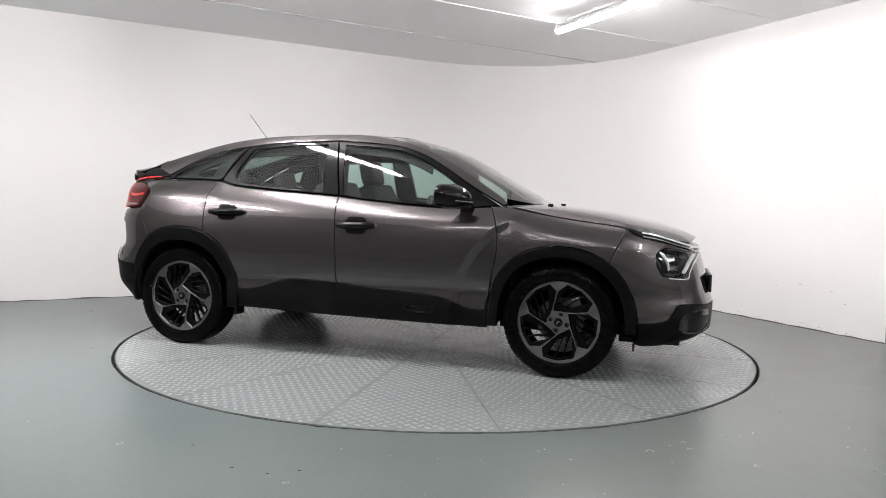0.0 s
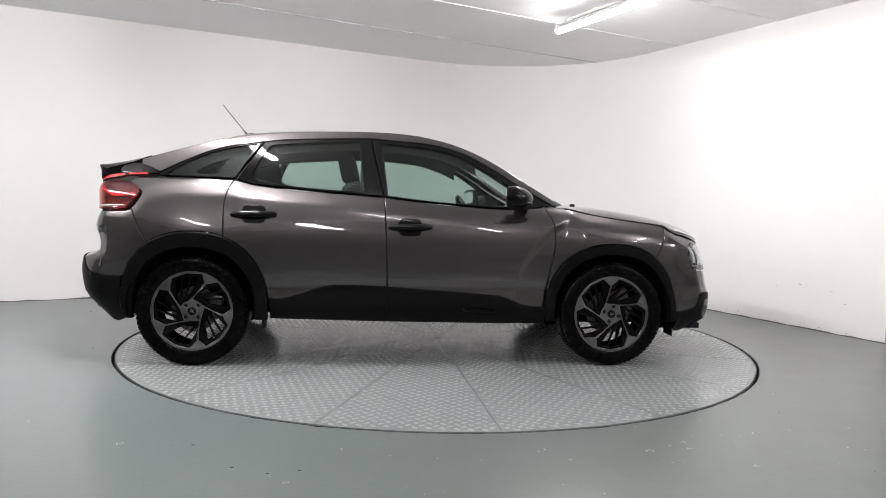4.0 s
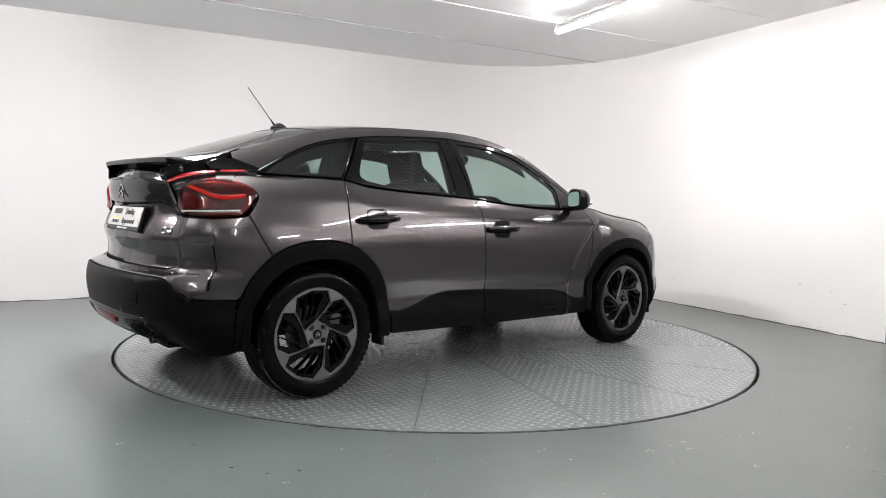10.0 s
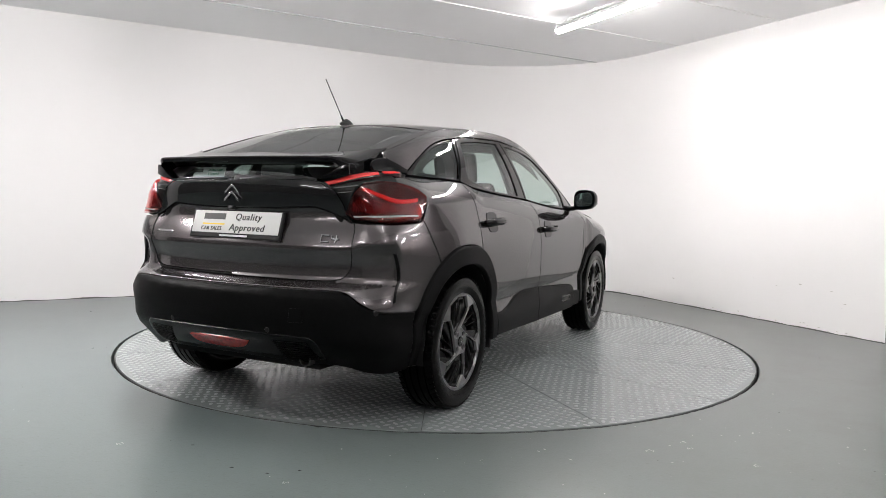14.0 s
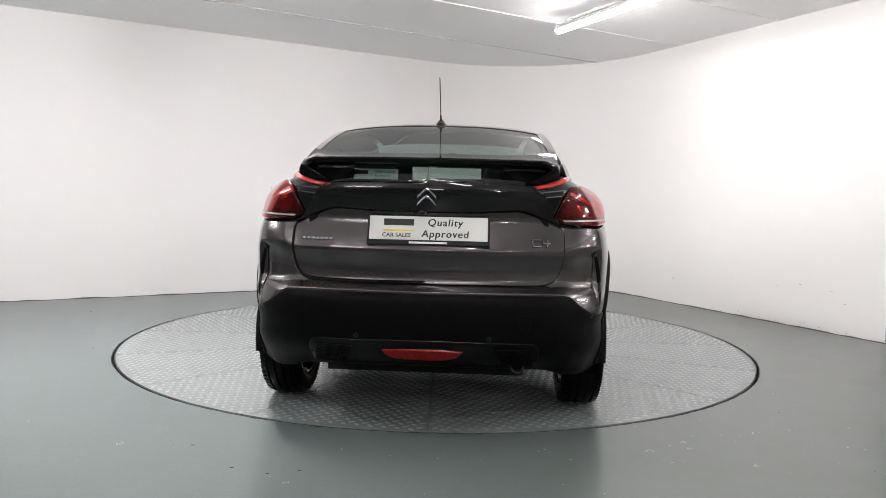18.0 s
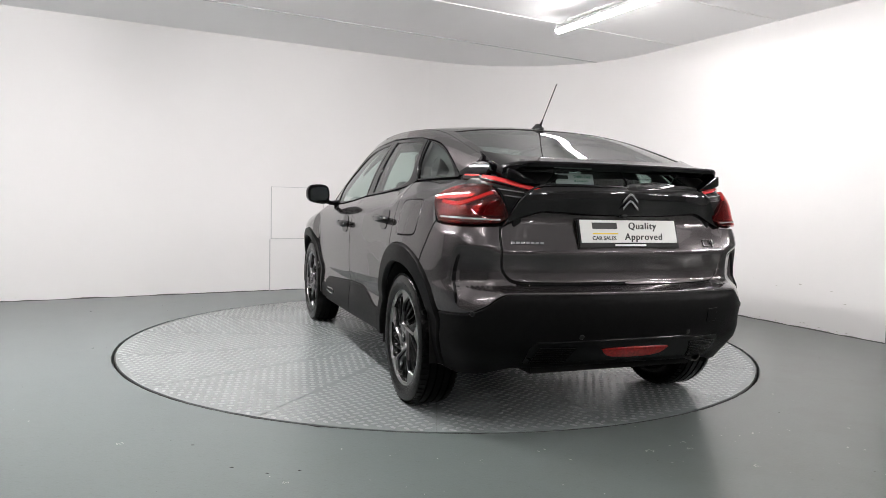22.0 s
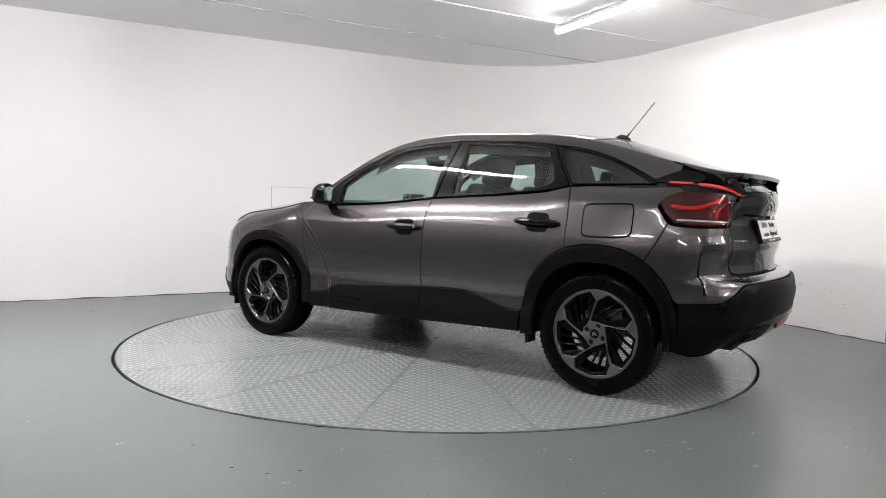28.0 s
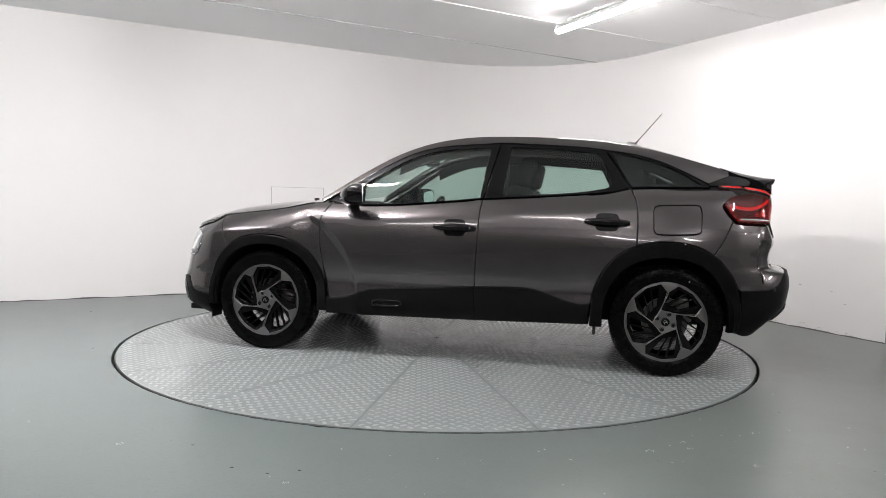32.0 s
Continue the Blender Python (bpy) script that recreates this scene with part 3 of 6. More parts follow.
def roof(x, y):
    zc, zr, yr = spine_z(x), rail_z(x), rail_y(x)
    return Vector((x, y, zc - (zc - zr) * (abs(y) / yr) ** 2.6))


def bonnet(x, y):
    u = clamp(x, 0.9, 2.75)
    if x > 1.74:
        lo, hi = 1.74, 2.75
        for _ in range(18):
            mid = (lo + hi) / 2
            lo, hi = (mid, hi) if lower_half(mid, top_z(mid)).x < x else (lo, mid)
        u = lo
    edge = lower_half(u, top_z(u))
    zc = max(bonnet_z(x), edge.z)
    return Vector((x, y, zc - (zc - edge.z) * clamp(abs(y) / max(edge.y, 0.05), 0, 1.05) ** 3.8))


def inside(q, poly):
    hit, n = False, len(poly)
    for i in range(n):
        (x0, y0), (x1, y1) = poly[i], poly[i - 1]
        if (y0 > q[1]) != (y1 > q[1]) and q[0] < (x1 - x0) * (q[1] - y0) / (y1 - y0) + x0:
            hit = not hit
    return hit


def glide(pts, per=6):
    """A rounded line through points."""
    out = []
    n = len(pts)
    for i in range(n - 1):
        p0, p1, p2, p3 = pts[max(i - 1, 0)], pts[i], pts[i + 1], pts[min(i + 2, n - 1)]
        for k in range(per):
            t = k / per
            out.append(tuple(0.5 * (2 * p1[c] + (p2[c] - p0[c]) * t + (2 * p0[c] - 5 * p1[c] + 4 * p2[c] - p3[c]) * t * t + (3 * p1[c] - p0[c] - 3 * p2[c] + p3[c]) * t ** 3) for c in (0, 1)))
    out.append(tuple(pts[-1]))
    return out


def outline(*runs):
    """A closed outline out of rounded runs that meet in corners."""
    out = []
    for run in runs:
        for q in (glide(run) if len(run) > 2 else run):
            if not out or math.hypot(q[0] - out[-1][0], q[1] - out[-1][1]) > 1e-4:
                out.append(tuple(q))
    if math.hypot(out[0][0] - out[-1][0], out[0][1] - out[-1][1]) < 1e-4:
        out.pop()
    return out


def dense(poly, step):
    out = []
    for i, a in enumerate(poly):
        b = poly[(i + 1) % len(poly)]
        k = max(1, int(math.hypot(b[0] - a[0], b[1] - a[1]) / step))
        out += [(a[0] + (b[0] - a[0]) * j / k, a[1] + (b[1] - a[1]) * j / k) for j in range(k)]
    return out


def area2(poly):
    return sum(poly[i - 1][0] * q[1] - q[0] * poly[i - 1][1] for i, q in enumerate(poly))


def inset(poly, d):
    n, out = len(poly), []
    s = 1 if area2(poly) > 0 else -1
    for i in range(n):
        a, q, b = poly[i - 1], poly[i], poly[(i + 1) % n]
        t0, t1 = Vector((q[0] - a[0], q[1] - a[1])), Vector((b[0] - q[0], b[1] - q[1]))
        t0.normalize(), t1.normalize()
        m = Vector((-(t0.y + t1.y), t0.x + t1.x)) * s
        ln = m.length
        m = m / ln if ln > 1e-6 else Vector((-t0.y, t0.x)) * s
        k = min(1.6, 1 / max(0.3, m.dot(Vector((-t0.y, t0.x)) * s)))
        out.append((q[0] + m.x * d * k, q[1] + m.y * d * k))
    return out


def normal_of(surf, a, b, out_ref):
    e = 0.004
    n = (surf(a + e, b) - surf(a - e, b)).cross(surf(a, b + e) - surf(a, b - e))
    n = n.normalized() if n.length > 1e-12 else Vector((0, 1, 0))
    return -n if n.dot(out_ref(surf(a, b))) < 0 else n


def outward(q):
    return Vector((q.x * 0.35, q.y * 2.2, (q.z - 0.75) * 1.3))


def upward(q):
    return Vector((0, 0, 1))


def mirrored(q, flip):
    return Vector((q.x, -q.y, q.z)) if flip else q


def panel(name, surf, poly, mat, parent, flip=False, holes=(), step=0.05, gap=0.003, skirt=0.03, edge=0.003, lift=0.0, ref=outward, label="", soft_rail=False, ridges=()):
    """A sheet panel laid on a surface: rounded edge, turned-in flange, smooth normals of the surface."""
    poly = dense(poly, step * 0.7)
    loops = [poly] + [dense(hp, step * 0.7) for hp in holes]
    in2d, cons, rims = [], [], []
    for li, lp in enumerate(loops):
        sgn = 1 if li == 0 else -1
        inner = inset(lp, sgn * (gap + edge))
        outer = inset(lp, sgn * gap)
        base = len(in2d)
        in2d += inner
        cons += [(base + i, base + (i + 1) % len(inner)) for i in range(len(inner))]
        rims.append((base, inner, outer, sgn * (1 if area2(lp) > 0 else -1)))
    edge_poly = rims[0][1]
    hole_polys = [r[1] for r in rims[1:]]
    for line in ridges:
        last = None
        for q in line:
            if inside(q, edge_poly) and not any(inside(q, hp) for hp in hole_polys) and min((q[0] - w[0]) ** 2 + (q[1] - w[1]) ** 2 for w in in2d[:sum(len(r[1]) for r in rims)]) > 0.000025:
                in2d.append(tuple(q))
                if last is not None:
                    cons.append((last, len(in2d) - 1))
                last = len(in2d) - 1
            else:
                last = None
    fixed = len(in2d)
    xs, ys = [q[0] for q in edge_poly], [q[1] for q in edge_poly]
    x = min(xs) + step * 0.5
    row = 0
    while x < max(xs):
        y = min(ys) + step * (0.5 if row % 2 else 0.25)
        while y < max(ys):
            q = (x, y)
            if inside(q, edge_poly) and not any(inside(q, hp) for hp in hole_polys):
                if min((q[0] - w[0]) ** 2 + (q[1] - w[1]) ** 2 for w in in2d[:fixed]) > (step * 0.45) ** 2:
                    in2d.append(q)
            y += step
        x += step * 0.9
        row += 1
    vo, _, fo, came, _, _ = delaunay([Vector(q) for q in in2d], cons, [], 0, 1e-6)
    vo = [tuple(v) for v in vo]
    tri = []
    for f in fo:
        c = (sum(vo[i][0] for i in f) / len(f), sum(vo[i][1] for i in f) / len(f))
        if inside(c, edge_poly) and not any(inside(c, hp) for hp in hole_polys):
            tri.append(tuple(f))
    verts, norms, faces = [], [], []

    def put(q, down=0.0, tilt=None):
        at = surf(*q)
        n = normal_of(surf, q[0], q[1], ref)
        if soft_rail:
            w = 0.55 * ease((at.z - rail_z(at.x) + 0.07) / 0.07) if surf is cabin else 0.45 * ease((abs(at.y) / rail_y(at.x) - 0.82) / 0.18)
            other = Vector((0, 0.45, 0.9)) if surf is cabin else Vector((0, math.copysign(0.75, at.y), 0.66))
            n = (n * (1 - w) + other * w).normalized()
        at = at + n * (lift - down)
        if tilt is not None:
            n = (n * 0.6 + tilt * 0.8).normalized()
        verts.append(mirrored(at, flip))
        norms.append(mirrored(n, flip))
        return len(verts) - 1

    ids = [put(q) for q in vo]
    here = {}
    for i, src in enumerate(came):
        for k in src:
            here[k] = ids[i]
    for f in tri:
        a, b, c = (verts[ids[i]] for i in f)
        n = (b - a).cross(c - a)
        ok = n.dot(norms[ids[f[0]]] + norms[ids[f[1]]] + norms[ids[f[2]]]) > 0
        faces.append(tuple(ids[i] for i in (f if ok else f[::-1])))
    for base, inner, outer, turn in rims:
        n = len(inner)
        r0, r1, r3 = [], [], []
        for i in range(n):
            a3, b3 = surf(*inner[i]), surf(*outer[i])
            tilt = b3 - a3
            tilt = tilt.normalized() if tilt.length > 1e-9 else Vector((0, 0, 0))
            r0.append(here[base + i] if base + i in here else put(inner[i]))
            r1.append(put(outer[i], edge * 0.6, tilt * 1.3))
            r3.append(put(outer[i], skirt, tilt * 6))
        for i in range(n):
            j = (i + 1) % n
            for ra, rb in ((r0, r1), (r1, r3)):
                f = (ra[i], ra[j], rb[j], rb[i])
                a, b, c = (verts[k] for k in f[:3])
                nn = (b - a).cross(c - a)
                faces.append(f if nn.dot(norms[f[2]]) > 0 else f[::-1])
    return link_mesh(name, verts, faces, mat, parent, label, norms)


def both(fn):
    for flip in (False, True):
        fn(flip)


def arch(cx, cz, rx, rz, a0, a1, n=22, power=2.25):
    """Part of a squarish wheel arch as points in side view, angles in degrees."""
    out = []
    for k in range(n + 1):
        a = radians(a0 + (a1 - a0) * k / n)
        c, s = math.cos(a), math.sin(a)
        out.append((cx + rx * math.copysign(abs(c) ** (2 / power), c), cz + rz * math.copysign(abs(s) ** (2 / power), s)))
    return out


car = empty("car")
tagged(car, "dark grey metallic hatchback car with black lower cladding on the turntable", "car")

FX, RX, WZ = 1.335, -1.335, 0.343
ARCH_F_OUT = arch(FX - 0.005, WZ, 0.440, 0.458, 180, 0)
ARCH_R_OUT = arch(RX + 0.005, WZ, 0.458, 0.495, 0, 180)


def on_arch(pts, x):
    """The upper point of an arch at x."""
    for a, b in zip(pts, pts[1:]):
        if min(a[0], b[0]) <= x <= max(a[0], b[0]):
            return (x, a[1] + (b[1] - a[1]) * (x - a[0]) / (b[0] - a[0]))


R_MEET, F_MEET, Q_MEET = on_arch(ARCH_R_OUT, -1.143), on_arch(ARCH_F_OUT, 1.62), on_arch(ARCH_R_OUT, -1.60)


belt_front = [(0.885, 1.03), (0.75, top_z(0.75)), (0.63, top_z(0.63)), (0.35, top_z(0.35)), (0.1, top_z(0.1)), (-0.16, top_z(-0.16))]
b_seam = [(-0.16, 1.07), (-0.152, 0.95), (-0.145, 0.8), (-0.138, 0.65), (-0.135, 0.505)]
clad_front = [(-0.135, 0.505), (0.10, 0.488), (0.35, 0.472), (0.55, 0.456), (0.64, 0.435), (0.73, 0.398), (0.80, 0.385), (0.872, 0.382)]
f_seam = [(0.872, 0.382), (0.885, 0.46), (0.912, 0.60), (0.935, 0.72), (0.942, 0.82), (0.93, 0.93), (0.885, 1.03)]
rear_arch_front = [q for q in ARCH_R_OUT if q[0] > -1.13 and q[1] > 0.42] + [R_MEET]
belt_rear = [(-0.16, top_z(-0.16)), (-0.4, top_z(-0.4)), (-0.63, top_z(-0.63)), (-0.85, top_z(-0.85)), (-0.97, top_z(-0.97)), (-1.04, top_z(-1.04)), (-1.105, 1.16)]
clad_rear = [rear_arch_front[0], (-0.80, 0.425), (-0.70, 0.447), (-0.60, 0.482), (-0.50, 0.507), (-0.40, 0.513), (-0.135, 0.505)]


def run(a, b, n):
    return [(a[0] + (b[0] - a[0]) * k / n, a[1] + (b[1] - a[1]) * k / n) for k in range(n + 1)]


HOLLOW = [[(1.335 - r * math.cos(radians(w)), 0.36 + r * math.sin(radians(w))) for w in range(6, 62, 2)] for r in (0.615, 0.630, 0.645, 0.660, 0.672, 0.684)]


def side_panels(flip):
    door = panel("front_door", lower, outline(belt_front, b_seam, clad_front, f_seam), car_paint, car, flip, step=0.026, ridges=HOLLOW)
    panel("door_cladding", lower, outline(clad_front[::-1], [(-0.135, 0.505), (-0.138, 0.40), (-0.15, 0.285)], [(-0.15, 0.285), (0.892, 0.275)], [(0.892, 0.275), (0.892, 0.382), (0.872, 0.382)]), cladding, door, flip, lift=0.008)
    rear = panel("rear_door", lower, outline(belt_rear, [(-1.105, 1.16), (-1.135, 1.08), (-1.146, 0.98), (-1.145, 0.88), rear_arch_front[-1]], rear_arch_front[::-1], clad_rear, b_seam[::-1]), car_paint, car, flip, step=0.027)
    panel("door_cladding", lower, outline(clad_rear[::-1], [rear_arch_front[0], (-0.862, 0.36), (-0.862, 0.30)], [(-0.862, 0.30), (-0.15, 0.285)], [(-0.15, 0.285), (-0.138, 0.40), (-0.135, 0.505)]), cladding, rear, flip, lift=0.008)
    # quarter panel
    arch_mid = [R_MEET] + [q for q in ARCH_R_OUT if -1.59 <= q[0] <= -1.16 and q[1] > 0.6] + [Q_MEET]
    flap = outline([(-1.241, 0.92), (-1.239, 1.02), (-1.243, 1.045), (-1.268, 1.060)], [(-1.268, 1.060), (-1.38, 1.064), (-1.495, 1.065), (-1.517, 1.045), (-1.523, 1.02)], [(-1.523, 1.02), (-1.523, 0.925), (-1.515, 0.90), (-1.49, 0.888)], [(-1.49, 0.888), (-1.38, 0.882), (-1.275, 0.882), (-1.248, 0.895), (-1.241, 0.92)])
    cut = [] if flip else [flap]
    if not flip:
        panel("fuel_flap", lower, flap, car_paint, car, flip)
    panel("quarter_panel", lower, outline([arch_mid[0], (-1.145, 0.88), (-1.146, 0.98), (-1.135, 1.08), (-1.105, 1.16)], [(-1.105, 1.16), (-1.3, 1.168), (-1.56, 1.17), (-1.72, 1.168)], [(-1.72, 1.168), (-1.76, 1.13), (-1.655, 1.075), (-1.675, 1.02), (-1.715, 0.97)], [(-1.715, 0.97), (-1.66, 0.86), arch_mid[-1]], arch_mid[::-1]), car_paint, car, flip, cut, step=0.025)
    # wing over the front wheel
    arch_f = [q for q in ARCH_F_OUT if q[0] < 1.61 and q[1] > 0.45] + [F_MEET]
    fx = arch_f[-1]
    panel("front_wing", lower, outline([(0.885, 1.03), (0.93, 0.93), (0.942, 0.82), (0.935, 0.72), (0.912, 0.60), arch_f[0]], arch_f, [fx, (1.68, 0.82), (1.735, 0.90)], [(1.735, 0.90), (1.74, 0.919)], [(u, top_z(u)) for u in (1.74, 1.6, 1.4, 1.2, 1.0, 0.885)]), car_paint, car, flip, step=0.027, ridges=HOLLOW)
    # arch mouldings
    for cx, rx, rz, ix, iz in ((FX - 0.005, 0.440, 0.458, 0.372, 0.388), (RX + 0.005, 0.458, 0.495, 0.375, 0.395)):
        outer = [(cx - rx, 0.290), (cx - rx, 0.345), *arch(cx, WZ, rx, rz, 170, 10), (cx + rx, 0.345), (cx + rx, 0.290)]
        inner = [(cx + ix, 0.290), (cx + ix, 0.345), *arch(cx, WZ, ix, iz, 10, 170), (cx - ix, 0.345), (cx - ix, 0.290)]
        panel("arch_cladding", lower, outline(outer, inner), cladding, car, flip, lift=0.014, edge=0.008, step=0.035)
    # cabin side
    panel("roof_side", cabin, outline([(0.955, 1.04), (0.72, 1.172), (0.56, 1.272), (0.36, 1.374), (0.15, 1.428), (-0.16, 1.452), (-0.30, 1.458), (-0.75, 1.438), (-0.93, 1.418), (-1.12, 1.390), (-1.28, 1.345), (-1.44, 1.275), (-1.575, 1.205)], [(-1.575, 1.205), (-1.70, 1.255)], [(x, rail_z(x) - 0.002) for x in (-1.70, -1.6, -1.45, -1.29, -1.16, -0.95, -0.6, -0.25, 0, 0.13, 0.33, 0.54, 0.75, 0.975)]), car_paint, car, flip, soft_rail=True, edge=0.001, gap=0.0, skirt=0.02)
    glass_f = outline([(-0.138, 1.088), (0.10, 1.062), (0.35, 1.043), (0.66, 1.030)], [(0.66, 1.030), (0.665, 1.155)], [(0.665, 1.155), (0.53, 1.245), (0.34, 1.345), (0.14, 1.398), (-0.185, 1.424)])
    glass_r = outline([(-0.292, 1.105), (-0.60, 1.122), (-0.80, 1.14), (-0.945, 1.165)], [(-0.945, 1.165), (-0.985, 1.21), (-0.905, 1.37), (-0.86, 1.395)], [(-0.86, 1.395), (-0.60, 1.418), (-0.325, 1.428)])
    quarter = outline([(-1.10, 1.182), (-1.535, 1.187)], [(-1.535, 1.187), (-1.44, 1.252), (-1.28, 1.328), (-1.12, 1.372), (-0.985, 1.398)])
    front_zone = outline([(-0.163, 1.078), (0.10, 1.05), (0.63, 1.016), (0.935, 1.038)], [(0.935, 1.038), (0.72, 1.170), (0.56, 1.27), (0.36, 1.372), (0.15, 1.426), (-0.248, 1.455)], [(-0.248, 1.455), (-0.163, 1.078)])
    rear_zone = outline([(-1.095, 1.166), (-0.97, 1.137), (-0.63, 1.107), (-0.167, 1.079)], [(-0.167, 1.079), (-0.252, 1.455)], [(-0.252, 1.455), (-0.75, 1.436), (-0.935, 1.416)])
    quarter_zone = outline([(-1.585, 1.178), (-1.105, 1.168)], [(-1.105, 1.168), (-0.945, 1.412)], [(-0.945, 1.412), (-1.12, 1.388), (-1.28, 1.343), (-1.44, 1.272), (-1.585, 1.195)])
    panel("window_frame", cabin, front_zone, gloss_black, door, flip, [glass_f], step=0.035, skirt=0.035, lift=-0.003)
    panel("window_frame", cabin, rear_zone, gloss_black, rear, flip, [glass_r], step=0.035, skirt=0.035, lift=-0.003)
    panel("quarter_frame", cabin, quarter_zone, gloss_black, car, flip, [quarter], step=0.035, skirt=0.03, lift=-0.003)
    for nm, zone, glass, owner in (("window_glass", glass_f, side_glass, door), ("window_glass", glass_r, side_glass, rear), ("quarter_glass", quarter, dark_glass, car)):
        g = panel(nm, cabin, zone, glass, owner, flip, step=0.05, gap=-0.004, skirt=0.004, edge=0.001, lift=-0.010)
        g.visible_shadow = False


def gap_shade(surf, pts, flip, ref=outward, radius=0.0042, depth=0.0042):
    """A black strip laid in a shut line, standing for the gap's shade."""
    pts = glide(pts, 4) if len(pts) > 2 else run(pts[0], pts[1], 6)
    line = [mirrored(surf(a, b) - normal_of(surf, a, b, ref) * depth, flip) for a, b in pts]
    part("shade_strip", sweep(line, radius, 6), deep_black, car)


def side_gap_shades(flip):
    gap_shade(lower, b_seam, flip)
    gap_shade(lower, f_seam, flip)
    gap_shade(lower, [(-1.105, 1.16), (-1.135, 1.08), (-1.146, 0.98), (-1.145, 0.88), R_MEET], flip)
    gap_shade(lower, [(-0.135, 0.505), (-0.138, 0.40), (-0.15, 0.285)], flip, depth=0.0)
    gap_shade(lower, clad_front, flip, depth=0.001)
    gap_shade(lower, clad_rear, flip, depth=0.001)
    gap_shade(lower, [Q_MEET, (-1.66, 0.86), (-1.715, 0.97)], flip)
    gap_shade(lower, [(1.74, 0.915), (1.735, 0.90), (1.68, 0.82), F_MEET], flip, radius=0.003)
    # the bonnet's edge
    edge = [(u, top_z(u) - 0.002) for u in (1.02, 1.12, 1.25, 1.4, 1.6, 1.74, 1.85)]
    gap_shade(lower, edge, flip, radius=0.005, depth=0.0015)


both(side_panels)
both(side_gap_shades)

# roof, screens, bonnet
sides_of = lambda xs, k: [(x, rail_y(x) * k) for x in xs]
roof_edge = [x / 10 for x in range(-11, 1)]
front_roof = [(0.02, 0.585), (0.09, 0.40), (0.125, 0.2), (0.135, 0), (0.125, -0.2), (0.09, -0.40), (0.02, -0.585)]
back_roof = [(-1.14, -0.575), (-1.17, -0.4), (-1.185, 0), (-1.17, 0.4), (-1.14, 0.575)]
panel("roof_panel", roof, outline(front_roof, [(x, -rail_y(x)) for x in (0.0, -0.2, -0.4, -0.6, -0.8, -1.0, -1.14)], back_roof, [(x, rail_y(x)) for x in (-1.14, -1.0, -0.8, -0.6, -0.4, -0.2, 0.0)]), car_paint, car, ref=upward, soft_rail=True, step=0.06, edge=0.001, gap=0.0, skirt=0.02)
glass_front = outline([(0.03, 0.56), (0.10, 0.40), (0.14, 0), (0.10, -0.40), (0.03, -0.56)], [(x, -rail_y(x) + 0.03) for x in (0.03, 0.2, 0.4, 0.6, 0.8, 0.93)], [(0.93, -0.70), (1.06, -0.5), (1.135, -0.25), (1.155, 0), (1.135, 0.25), (1.06, 0.5), (0.93, 0.70)], [(x, rail_y(x) - 0.03) for x in (0.93, 0.8, 0.6, 0.4, 0.2, 0.03)])
g = panel("windscreen", roof, glass_front, screen_glass, car, ref=upward, step=0.05, skirt=0.004, edge=0.001, gap=0.0, lift=-0.004)
g.visible_shadow = False


def pillar(flip):
    poly = outline([(x, rail_y(x) - 0.028) for x in (0.02, 0.2, 0.4, 0.6, 0.8, 0.95)], [(0.95, 0.712), (0.975, 0.738)], [(x, rail_y(x)) for x in (0.97, 0.8, 0.6, 0.4, 0.2, 0.02)])
    panel("windscreen_pillar", roof, poly, car_paint, car, flip, ref=upward, soft_rail=True, step=0.03, edge=0.001, gap=0.0, skirt=0.03)
    poly = outline([(x, rail_y(x)) for x in (-1.14, -1.3, -1.5, -1.67)], [(-1.67, 0.598), (-1.68, 0.563)], [(-1.68, 0.563), (-1.5, 0.558), (-1.3, 0.545), (-1.15, 0.535)])
    panel("rear_pillar", roof, poly, car_paint, car, flip, ref=upward, soft_rail=True, step=0.04, edge=0.001, gap=0.0, skirt=0.03)


both(pillar)
glass_side = [(-1.152, 0.532), (-1.3, 0.542), (-1.5, 0.555), (-1.74, 0.560), (-1.90, 0.56)]
glass_head = [(-1.185, 0), (-1.18, 0.25), (-1.152, 0.532)]
rear_glass = outline(glass_head, glass_side, [(-1.90, 0.56), (-1.91, 0), (-1.90, -0.56)], [(x, -y) for x, y in glass_side[::-1]], [(x, -y) for x, y in glass_head[::-1]])
g = panel("rear_window", roof, rear_glass, smoked_glass, car, ref=upward, step=0.045, skirt=0.006, edge=0.001, gap=0.0, lift=-0.004)
g.visible_shadow = False
us = (0.99, 1.2, 1.4, 1.6, 1.8, 1.95, 2.1, 2.25, 2.45, 2.75)
edge_l = [(lower_half(u, top_z(u)).x, lower_half(u, top_z(u)).y - 0.002) for u in us]
edge_l[-1] = (edge_l[-1][0] - 0.002, 0.0)
panel("bonnet", bonnet, outline([(1.165, 0), (1.145, 0.25), (1.07, 0.5), (0.96, 0.70), edge_l[0]], edge_l, [(x, -y) for x, y in edge_l[::-1]], [(edge_l[0][0], -edge_l[0][1]), (0.96, -0.70), (1.07, -0.5), (1.145, -0.25), (1.165, 0)]), car_paint, car, ref=upward, step=0.06, gap=0.006)
# unseen black plate added to keep the bonnet's gaps dark
part("bay_filler", boxed((0.95, 1.15, 0.04), pose(1.52, 0, 0.80, 0, 4, 0), 0.01), deep_black, car)

# tail: extended round the plan past the middle line
M = 2 * U_REAR


def wrap(pts):
    """Mirrors a run of tail points onto the far half."""
    return [(M - u, z) for u, z in pts[::-1]]


